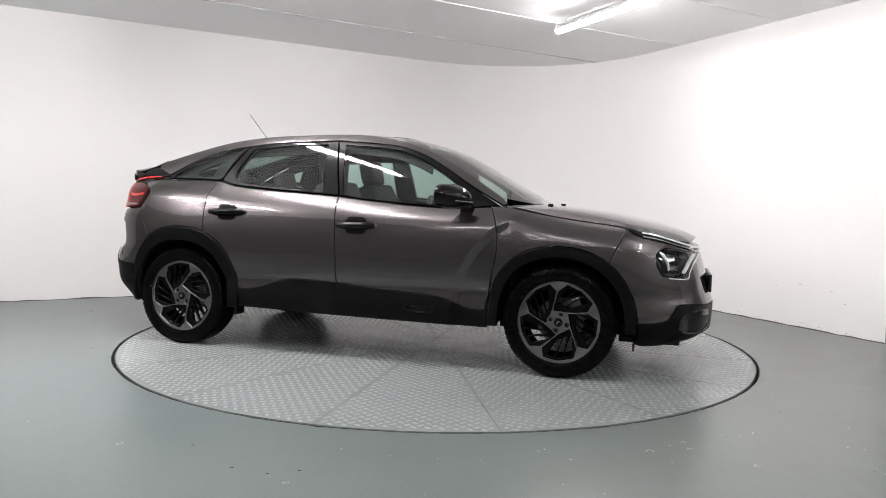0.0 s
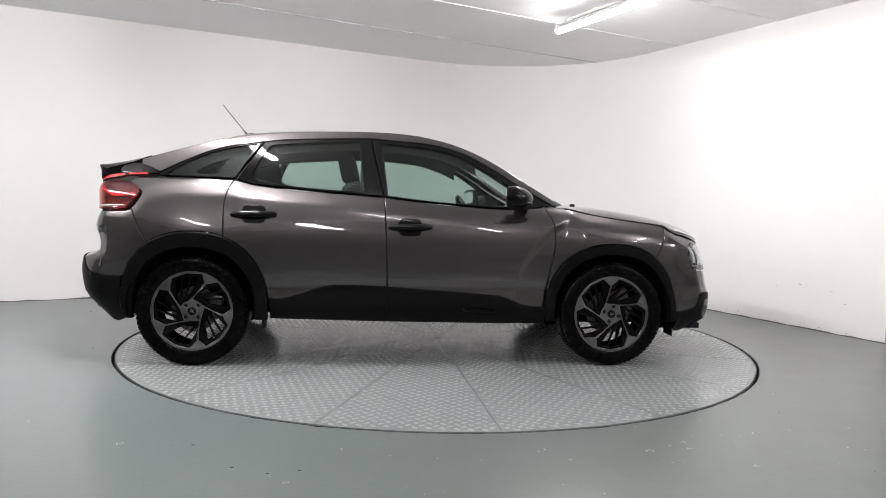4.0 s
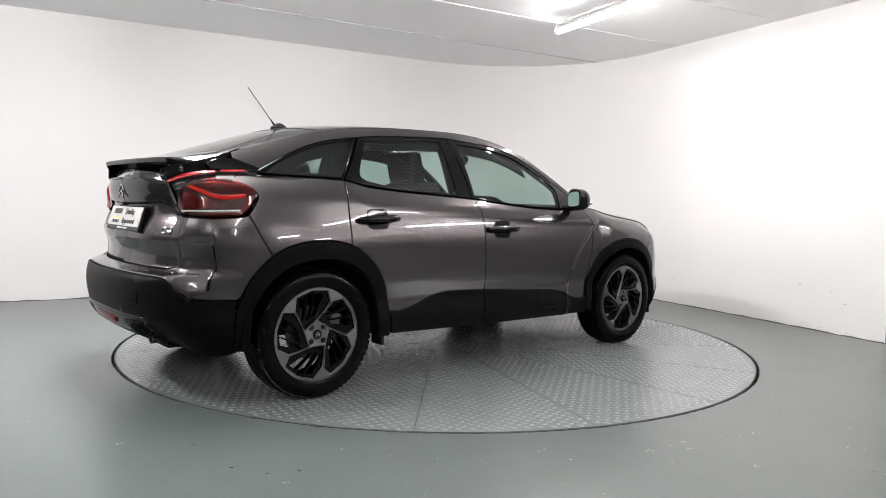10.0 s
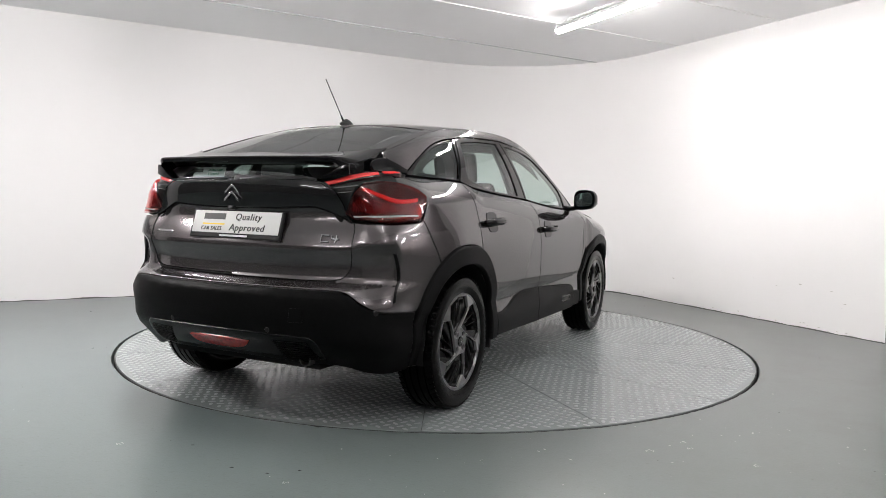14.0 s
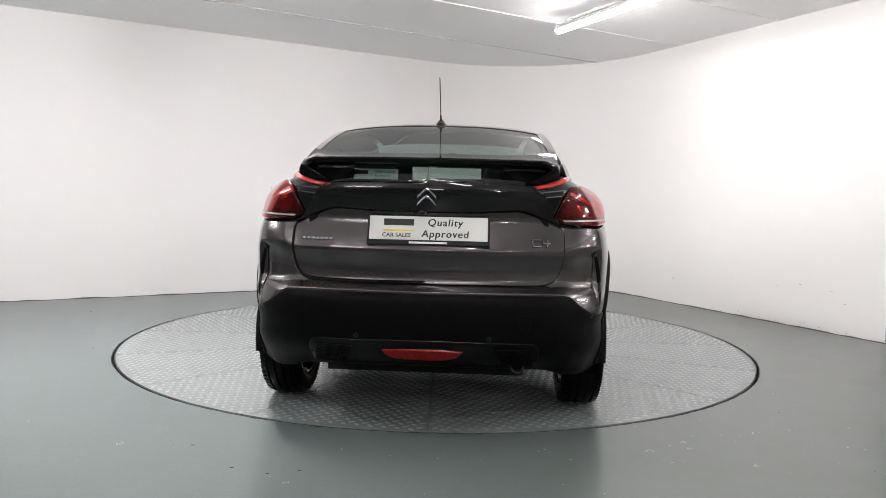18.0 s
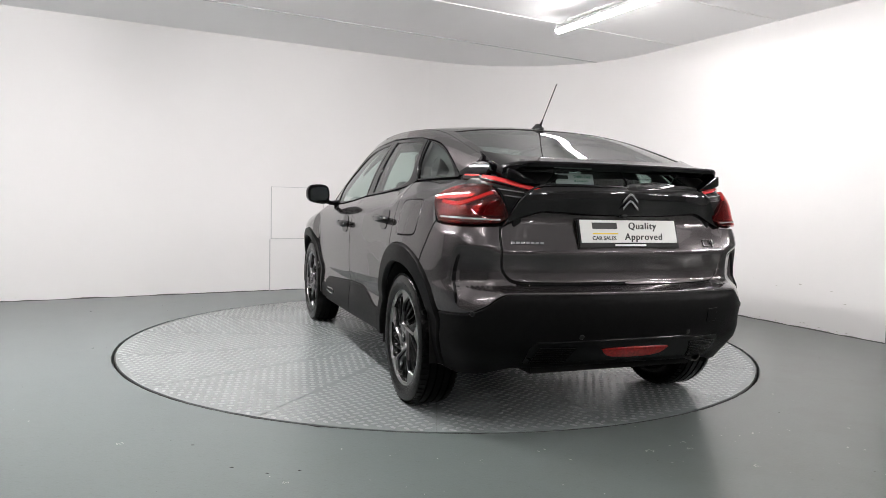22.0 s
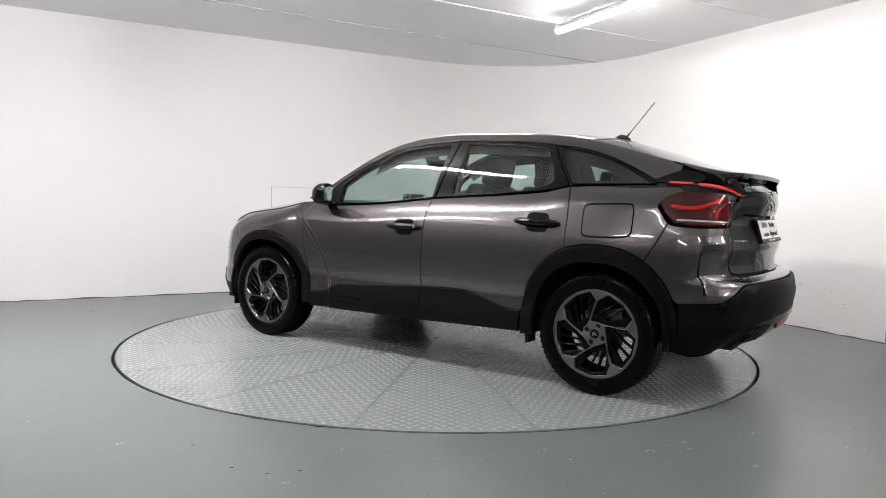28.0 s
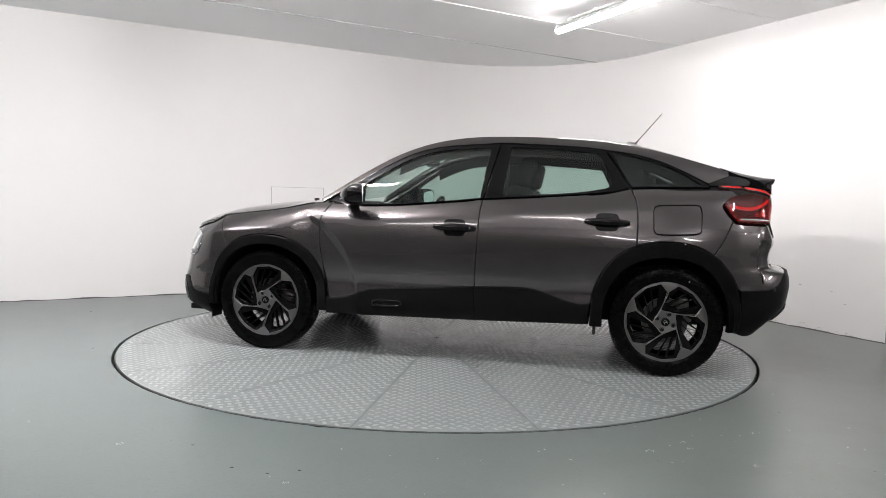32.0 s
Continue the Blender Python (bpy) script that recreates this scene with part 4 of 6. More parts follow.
gate_side = [(-2.205, 0.945), (-2.212, 0.88), (-2.22, 0.80), (-2.245, 0.735), (-2.30, 0.702), (-2.45, 0.697), (-2.82, 0.697)]
gate_top = [(-2.205, 0.945), (-2.28, 0.985), (-2.37, 1.018), (-2.45, 1.017), (-2.6, 1.011), (-2.82, 1.009)]
CREASE = [run((-2.24, z), (M + 2.24, z), 46) for z in (0.704, 0.710, 0.717, 0.726, 0.740, 0.800, 0.815, 0.824, 0.830, 0.838, 0.844, 0.852, 0.866)]
tailgate = panel("tailgate", lower, outline(gate_top, wrap(gate_top), wrap(gate_side), gate_side[::-1]), car_paint, car, step=0.03, ridges=CREASE)
for flip in (False, True):
    gap_shade(lower, [(-2.201, 0.952)] + [(u + 0.003, z - 0.003) for u, z in gate_side], flip)
panel_top = [(-2.222, 1.03), (-2.248, 1.095), (-2.31, 1.127), (-2.42, 1.137), (-2.82, 1.139)]
panel("tailgate_panel", lower, outline(gate_top, wrap(gate_top), [(M + 2.205, 0.945), (M + 2.222, 1.03)], wrap(panel_top), panel_top[::-1], [(-2.222, 1.03), (-2.205, 0.945)]), piano_black, tailgate, label="gloss black panel under the spoiler", step=0.025, lift=0.018, edge=0.008, skirt=0.02)
g = panel("lower_rear_window", lower, outline(panel_top[2:], wrap(panel_top[2:]), [(M + 2.40, 1.236), (-2.40, 1.236)]), frit_glass, tailgate, step=0.018, skirt=0.005)
g.visible_shadow = False
lip = [lower(u, z) + normal_of(lower, u, z, outward) * 0.014 for u, z in glide(panel_top[1:], 4)]
lip += [Vector((q.x, -q.y, q.z)) for q in lip[::-1][1:]]
part("spoiler_lip", sweep(lip, 0.006, 8), piano_black, tailgate, smooth=True)
black_top = [(-1.775, 0.548), (-1.88, 0.553), (-2.00, 0.562), (-2.09, 0.595), (-2.18, 0.645), (-2.26, 0.657), (-2.5, 0.660), (-2.82, 0.660)]
quarter_seam = [Q_MEET, (-1.66, 0.86), (-1.715, 0.97)]
arch_back = [Q_MEET] + [q for q in ARCH_R_OUT if q[0] < -1.61 and 0.555 < q[1]]
lamp_under = [(-1.715, 0.97), (-1.76, 0.958), (-1.95, 0.950), (-2.12, 0.952), (-2.198, 0.955)]


gs = [(u + 0.006 if u > -2.3 else u, z - 0.006) for u, z in gate_side]
up_top = [(-2.198, 0.955), *gs[1:]]
SUNK = [run((-1.955, z), (-2.205, z), 10) for z in (0.868, 0.860, 0.852, 0.844, 0.836, 0.828, 0.818)] + [run((u, 0.862), (u, 0.58), 12) for u in (-1.898, -1.906, -1.914, -1.922, -1.930, -1.938, -1.946)]
panel("bumper_upper", lower, outline(quarter_seam, lamp_under, up_top, wrap(up_top), wrap(lamp_under), wrap(quarter_seam), wrap(arch_back[::-1]), [(M - arch_back[-1][0], arch_back[-1][1]), (M - black_top[0][0], black_top[0][1])], wrap(black_top)[::-1], black_top[::-1], [black_top[0], arch_back[-1]], arch_back[::-1]), car_paint, car, step=0.019, ridges=SUNK + [[(M - u, z) for u, z in ln] for ln in SUNK])
arch_low = [q for q in ARCH_R_OUT if q[0] < -1.7 and 0.30 < q[1] < 0.55][::-1]
under = [(-1.765, 0.285), (-1.85, 0.265), (-1.95, 0.258), (-2.1, 0.268), (-2.25, 0.292), (-2.5, 0.315), (-2.82, 0.325)]
diff_top = [(-2.12, 0.33), (-2.18, 0.375), (-2.30, 0.425), (-2.42, 0.440), (-2.6, 0.425), (-2.82, 0.425)]
bumper = panel("rear_bumper", lower, outline(black_top, wrap(black_top), [(M - q[0], q[1]) for q in arch_low], wrap(under)[::-1], under[::-1], arch_low[::-1]), cladding, car, lift=0.004, step=0.055)

# rear details
def rear_lamps(flip):
    lamp_edge = outline([(-1.655, 1.072), (-1.70, 1.11), (-1.82, 1.134), (-2.013, 1.127)], [(-2.013, 1.127), (-2.10, 1.092), (-2.17, 1.045), (-2.222, 0.995)], [(-2.222, 0.995), (-2.185, 0.962)], [(-2.185, 0.962), (-1.95, 0.955), (-1.755, 0.963)], [(-1.755, 0.963), (-1.70, 1.01), (-1.655, 1.072)])
    lamp = panel("tail_lamp", lower, lamp_edge, lamp_dark, car, flip, step=0.03, lift=0.002, label="dark red tail lamp")
    panel("brake_light", lower, outline([(-1.715, 1.066), (-1.86, 1.060), (-2.03, 1.108)], [(-2.03, 1.108), (-2.055, 1.096)], [(-2.055, 1.096), (-1.87, 1.042), (-1.725, 1.050)]), lamp_bright_red, lamp, flip, step=0.03, lift=0.010, gap=0, label="bright red light element")
    panel("tail_light", lower, outline([(-1.90, 1.030), (-2.00, 1.052), (-2.09, 1.068)], [(-2.09, 1.068), (-2.15, 1.035), (-2.185, 1.002)], [(-2.185, 1.002), (-2.02, 0.996), (-1.88, 1.000)]), lamp_red, lamp, flip, step=0.03, lift=0.008, gap=0, label="deep red light element")
    panel("reversing_light", lower, outline([(-1.76, 0.986), (-1.95, 0.983), (-2.175, 0.986)], [(-2.175, 0.986), (-2.17, 0.977)], [(-2.17, 0.977), (-1.95, 0.974), (-1.765, 0.978)]), lamp_clear, lamp, flip, step=0.03, lift=0.0205, gap=0, label="clear white strip")
    g = panel("lens", lower, lamp_edge, red_lens, lamp, flip, step=0.03, lift=0.018, edge=0.006, skirt=0.016, gap=0.001, label="red tinted lens")
    g.visible_shadow = False
    panel("lamp_surround", lower, outline([(-1.585, 1.179), (-1.72, 1.170)], [(-1.72, 1.170), (-1.745, 1.139), (-1.82, 1.137)], [(-1.82, 1.137), (-2.015, 1.130), (-2.105, 1.095), (-2.175, 1.047), (-2.222, 0.998)], [(-2.222, 0.998), (-2.246, 1.095), (-2.33, 1.134)], [(-2.33, 1.134), (-2.40, 1.20), (-2.1, 1.205), (-1.8, 1.205), (-1.60, 1.20)], [(-1.60, 1.20), (-1.585, 1.179)]), trim_black, car, flip, step=0.03, gap=0.001)
    for k in range(2):
        for j in range(11):
            u, z = -2.06 - 0.018 * j, 1.118 - 0.022 * k - 0.0012 * j
            if k and j < 4:
                continue
            q, n = lower(u, z), normal_of(lower, u, z, outward)
            b = boxed((0.009, 0.009, 0.004), Matrix.Translation(mirrored(q + n * 0.003, flip)))
            part("reflector_stud", b, chrome, car)
    bar = panel("light_bar", lower, outline([(-1.605, 1.192), (-1.80, 1.182)], [(-1.80, 1.180), (-2.01, 1.166), (-2.20, 1.144), (-2.36, 1.122)], [(-2.36, 1.122), (-2.325, 1.101)], [(-2.325, 1.101), (-2.18, 1.119), (-1.99, 1.141), (-1.83, 1.156)], [(-1.83, 1.158), (-1.81, 1.165), (-1.65, 1.170)]), lamp_dark, car, flip, step=0.03, lift=0.014, skirt=0.03, edge=0.005, label="slim dark red light bar")
    panel("light_strip", lower, outline([(-1.64, 1.187), (-1.79, 1.179)], [(-1.79, 1.179), (-1.79, 1.170), (-1.66, 1.175)]), lamp_bright_red, bar, flip, step=0.02, lift=0.017, gap=0, label="bright red light strip")
    panel("light_strip", lower, outline([(-1.825, 1.175), (-2.01, 1.161), (-2.19, 1.140), (-2.34, 1.119)], [(-2.34, 1.119), (-2.325, 1.108)], [(-2.325, 1.108), (-2.18, 1.126), (-2.0, 1.147), (-1.84, 1.162)]), lamp_bright_red, bar, flip, step=0.02, lift=0.017, gap=0, label="bright red light strip")
    # thin upright black strip at the bumper's corner
    panel("corner_strip", lower, outline([(-1.926, 0.82), (-1.940, 0.818)], [(-1.940, 0.818), (-1.928, 0.76), (-1.920, 0.66), (-1.924, 0.60)], [(-1.924, 0.60), (-1.910, 0.604)], [(-1.910, 0.604), (-1.908, 0.72), (-1.926, 0.82)]), gloss_black, car, flip, step=0.02, lift=0.003, gap=0, skirt=0.006)
    for u, z in ((-2.02, 0.562), (-2.548, 0.47)):
        q, n = lower(u, z), normal_of(lower, u, z, outward)
        d = lathe([(0.0005, -0.003), (0.010, -0.0025), (0.012, 0.0), (0.012, 0.006)], 16)
        d.transform(Matrix.Translation(q + n * 0.0035) @ n.to_track_quat("-Y", "Z").to_matrix().to_4x4())
        if flip:
            d.transform(Matrix.Diagonal((1, -1, 1, 1)))
        part("parking_sensor", d, trim_black, bumper, smooth=True)


lamp_fog = mottled(material("lamp_fog", (0.2, 0.005, 0.006), 0.12, 0, 0.0, 0.3), (0.05, 0.001, 0.001), (0.34, 0.008, 0.008), 75.0)
red_lens = pane("red_lens", (0.74, 0.13, 0.12))
both(rear_lamps)

diffuser = panel("diffuser", lower, outline([(-2.30, 0.33), (-2.315, 0.42), (-2.345, 0.452)], [(-2.345, 0.452), (-2.62, 0.459), (-2.82, 0.461), (M + 2.62, 0.459), (M + 2.345, 0.452)], [(M + 2.345, 0.452), (M + 2.315, 0.42), (M + 2.30, 0.33)], [(M + 2.30, 0.33), (M + 2.6, 0.345), (-2.82, 0.348), (-2.6, 0.345), (-2.30, 0.33)]), gloss_black, bumper, step=0.03, lift=0.010, skirt=0.02, edge=0.006)
panel("fog_lamp", lower, outline([(-2.655, 0.414), (-2.74, 0.419), (-2.82, 0.420), (-2.90, 0.419), (-2.985, 0.414)], [(-2.985, 0.414), (-2.955, 0.386), (-2.90, 0.374), (-2.82, 0.371), (-2.74, 0.374), (-2.685, 0.386), (-2.655, 0.414)]), lamp_fog, bumper, step=0.03, lift=0.018, gap=0, edge=0.004, label="red rear fog lamp")
for sgn in (0, 1):
    for k in range(9):
        z = 0.345 + 0.0098 * k
        line = []
        for j in range(7):
            u = -2.33 - 0.028 * j - 0.004 * k
            u = M - u if sgn else u
            line.append(lower(u, z) + normal_of(lower, u, z, outward) * 0.013)
        part("grille_fin", sweep(line, 0.0035, 6), cladding, diffuser)
ex = lathe([(0.024, 0.0), (0.030, -0.004), (0.031, -0.06), (0.026, -0.06), (0.024, 0.0)], 20)
ex.transform(pose(-1.985, -0.42, 0.330, 0, 0, -90))
part("exhaust_tip", ex, steel, car, smooth=True)
tow = outline([(M + 2.365, 0.58), (M + 2.438, 0.578)], [(M + 2.438, 0.578), (M + 2.44, 0.51)], [(M + 2.44, 0.51), (M + 2.365, 0.512)])
panel("tow_cover", lower, tow, cladding, bumper, step=0.03, lift=0.0075, skirt=0.004, edge=0.002)

# spoiler across the rear window
verts, faces, rows = [], [], []
NY = 61
for i in range(NY):
    t = -1 + 2 * i / (NY - 1)
    y = 0.592 * t
    a = abs(t)
    xe = -2.01 + 0.015 * a ** 2.2 + 0.07 * clamp((a - 0.86) / 0.14) ** 2.0
    ze = 1.250 - 0.006 * a ** 2 - 0.022 * clamp((a - 0.86) / 0.14) ** 1.6
    xl = -1.84 + 0.19 * a ** 4
    cap = 0.075 * ease((a - 0.89) / 0.09)
    zl = roof(xl, min(abs(y), 0.58)).z + 0.005
    xe = min(xe, xl - 0.02)
    ring = [(xl, zl), (xl * 0.6 + xe * 0.4, zl * 0.55 + ze * 0.45 - 0.004), (xl * 0.2 + xe * 0.8, zl * 0.2 + ze * 0.8 - 0.006), (xe + 0.004, ze), (xe, ze - 0.006), (xe + 0.006, ze - 0.024 - 0.3 * cap), (xe * 0.75 + xl * 0.25, ze - 0.035 - cap), (xl * 0.7 + xe * 0.3, min(zl, ze) - 0.038 - cap), (xl, zl - 0.03 - cap)]
    rows.append(len(verts))
    verts += [(x, y, z) for x, z in ring]
n = 9
for i in range(NY - 1):
    for k in range(n):
        a, b = rows[i] + k, rows[i] + (k + 1) % n
        faces.append((a, b, b + n, a + n))
faces += [tuple(range(n)), tuple(reversed(range(rows[-1], rows[-1] + n)))]
bm = bmesh.new()
vv = [bm.verts.new(v) for v in verts]
for f in faces:
    bm.faces.new([vv[i] for i in f])
part("spoiler", bm, gloss_black, car, "gloss black spoiler blade", smooth=True, angle=50)


def spoiler_side(flip):
    panel("spoiler_end", cabin, outline([(-1.585, 1.186), (-1.575, 1.203)], [(-1.575, 1.203), (-1.70, 1.254)], [(-1.70, 1.254), (-1.76, 1.250), (-1.81, 1.236)], [(-1.81, 1.236), (-1.83, 1.215), (-1.82, 1.19)], [(-1.82, 1.19), (-1.72, 1.186), (-1.585, 1.186)]), gloss_black, car, flip, step=0.03, gap=0.001, lift=0.004)


def spoiler_fin(flip):
    """The black piece between the spoiler's end and the light bar, which narrows the lower window."""
    fin = extruded([(0.0, 0.0), (0.070, 0.034), (0.125, 0.066), (0.155, 0.070), (0.160, 0.022), (0.10, 0.004)], 0.045, pose(-1.962, 0.425, 1.143, 0, 0, 74), 0.004)
    if flip:
        fin.transform(Matrix.Diagonal((1, -1, 1, 1)))
    part("spoiler_fin", fin, gloss_black, car, smooth=True, angle=30)


both(spoiler_side)
both(spoiler_fin)

# front bumper, lamps
F = 2 * U_FRONT


def ahead(pts):
    return [(F - u, z) for u, z in pts[::-1]]


arch_f2 = [F_MEET] + [q for q in ARCH_F_OUT if q[0] > 1.63 and q[1] > 0.36]
nose_top = [(1.74, 0.915), (1.95, 0.874), (2.15, 0.839), (2.4, 0.814), (2.75, 0.795)]
nose_low = [(1.775, 0.357), (1.865, 0.361), (1.945, 0.376), (1.99, 0.43), (2.04, 0.466), (2.275, 0.452), (2.5, 0.44), (2.75, 0.44)]
seam_f = [(1.74, 0.915), (1.735, 0.90), (1.68, 0.82), arch_f2[0]]
HEADLAMP = outline([(1.925, 0.70), (1.935, 0.755), (1.965, 0.785), (2.025, 0.806)], [(2.025, 0.806), (2.226, 0.785), (2.48, 0.757)], [(2.48, 0.757), (2.25, 0.70), (2.12, 0.622)], [(2.12, 0.622), (1.953, 0.64)], [(1.953, 0.64), (1.925, 0.70)])
front_bumper = panel("front_bumper", lower, outline(nose_top, ahead(nose_top), [(F - q[0], q[1]) for q in seam_f], [(F - q[0], q[1]) for q in arch_f2], ahead(nose_low)[::-1], nose_low[::-1], arch_f2[::-1], seam_f[::-1]), car_paint, car, holes=[HEADLAMP, [(F - u, z) for u, z in HEADLAMP]], step=0.04)
arch_f3 = [q for q in ARCH_F_OUT if q[0] > 1.7 and q[1] <= 0.37]
low_f = [(1.775, 0.235), (1.85, 0.215), (2.0, 0.205), (2.3, 0.222), (2.75, 0.235)]
panel("bumper_lower", lower, outline(nose_low, ahead(nose_low), [(F - 1.775, 0.357), (F - 1.775, 0.235)], ahead(low_f)[::-1], low_f[::-1], [(1.775, 0.235), (1.775, 0.357)]), cladding, front_bumper, step=0.05, lift=0.004)


def front_lamps(flip):
    drl = panel("daytime_light", lower, outline([(1.75, 0.910), (1.97, 0.892), (2.18, 0.848), (2.45, 0.808), (2.68, 0.79)], [(2.68, 0.79), (2.60, 0.772)], [(2.60, 0.772), (2.3, 0.79), (2.06, 0.828), (1.83, 0.872), (1.75, 0.910)]), gloss_black, car, flip, step=0.03, lift=0.006, label="slim dark daytime light with bright lines")
    for off, rad, mat in ((0.015, 0.0055, lamp_white), (0.036, 0.0030, chrome)):
        line = [lower(u, z - off) + normal_of(lower, u, z - off, outward) * 0.008 for u, z in glide([(1.86, 0.903), (1.97, 0.890), (2.18, 0.847), (2.45, 0.808), (2.62, 0.795)], 4)]
        part("bright_line", sweep([mirrored(q, flip) for q in line], rad, 8), mat, drl)
    edge = HEADLAMP
    lamp = panel("headlamp", lower, edge, gloss_black, car, flip, step=0.03, lift=-0.045, skirt=-0.035, gap=-0.006, label="dark headlamp with a bright upright light guide")
    line = [lower(u, z) - normal_of(lower, u, z, outward) * 0.010 for u, z in glide([(1.985, 0.785), (2.005, 0.765), (2.02, 0.72), (2.012, 0.675)], 4)]
    part("light_guide", sweep([mirrored(q, flip) for q in line], [0.004 + 0.006 * math.sin(math.pi * k / (len(line) - 1)) for k in range(len(line))], 8), lamp_white, lamp)
    # stepped reflector bowls and the slanted bright bar
    for u, z, w, h in ((2.075, 0.745, 0.07, 0.040), (2.075, 0.690, 0.07, 0.036)):
        panel("reflector", lower, outline([(u - w / 2, z - h / 2), (u + w / 2, z - h / 2)], [(u + w / 2, z - h / 2), (u + w / 2 + 0.02, z + h / 2)], [(u + w / 2 + 0.02, z + h / 2), (u - w / 2, z + h / 2)]), dark_chrome, lamp, flip, step=0.02, lift=-0.026, skirt=0.012, gap=0.001, edge=0.008)
    line = [lower(u, z) - normal_of(lower, u, z, outward) * 0.012 for u, z in glide([(2.40, 0.758), (2.27, 0.722), (2.15, 0.660)], 4)]
    part("light_blade", sweep([mirrored(q, flip) for q in line], 0.013, 8, 0.6), lamp_white, lamp)
    for u, z, w in ((2.03, 0.652, 0.10),):
        line = [lower(u + w * (k / 4 - 0.5), z) - normal_of(lower, u, z, outward) * 0.012 for k in range(5)]
        part("reflector_step", sweep([mirrored(q, flip) for q in line], 0.006, 8), dark_chrome, lamp)
    line = [lower(u, z) + normal_of(lower, u, z, outward) * 0.002 for u, z in glide([(2.49, 0.755), (2.31, 0.710), (2.20, 0.655), (2.15, 0.618), (1.99, 0.628)], 4)]
    part("bright_line", sweep([mirrored(q, flip) for q in line], 0.0055, 8), chrome, lamp)
    g = panel("lens", lower, edge, lens_glass, lamp, flip, step=0.03, lift=0.003, edge=0.004, skirt=0.012, gap=0.001, label="clear lens")
    g.visible_shadow = False
    fog = panel("fog_recess", lower, outline([(2.022, 0.32), (2.03, 0.38), (2.06, 0.42)], [(2.06, 0.42), (2.27, 0.428), (2.40, 0.42)], [(2.40, 0.42), (2.44, 0.33), (2.32, 0.275)], [(2.32, 0.275), (2.09, 0.283), (2.022, 0.32)]), gloss_black, front_bumper, flip, step=0.03, lift=0.007, skirt=0.02, edge=0.006)
    line = [lower(u, z) + normal_of(lower, u, z, outward) * 0.009 for u, z in glide([(2.05, 0.31), (2.10, 0.295), (2.30, 0.290), (2.42, 0.32)], 4)]
    part("bright_line", sweep([mirrored(q, flip) for q in line], 0.0045, 8), dark_chrome, fog)


both(front_lamps)
part("front_plate", boxed((0.018, 0.52, 0.112), pose(2.222, 0, 0.565), 0.004), trim_black, front_bumper, "dark number plate holder")
line = [lower(u, z) + normal_of(lower, u, z, outward) * 0.004 for u, z in [(2.3 + 0.045 * k, 0.800 - 0.008 * math.sin(k / 20 * math.pi)) for k in range(21)]]
part("grille_line", sweep(line, 0.006, 8), chrome, front_bumper)


# wheels
def spot(rad, deg):
    return (rad * math.cos(radians(deg)), rad * math.sin(radians(deg)))


def face_dish(a, b):
    rad = math.hypot(a, b)
    return Vector((a, -0.085 - 0.012 * math.sin(clamp(rad / 0.29) * math.pi), b))


def face_out(q):
    return Vector((0, -1, 0))


def wheel_hole(c, grow=0.0):
    pts = [(0.2355 + grow, 121.5), (0.2365 + grow, 98), (0.2365 + grow, 75), (0.180 + grow, 64), (0.070 - grow, 104), (0.076 - grow, 160), (0.180 + grow, 138)]
    return inset([spot(r, a - 97 + c) for r, a in pts], -0.0001)


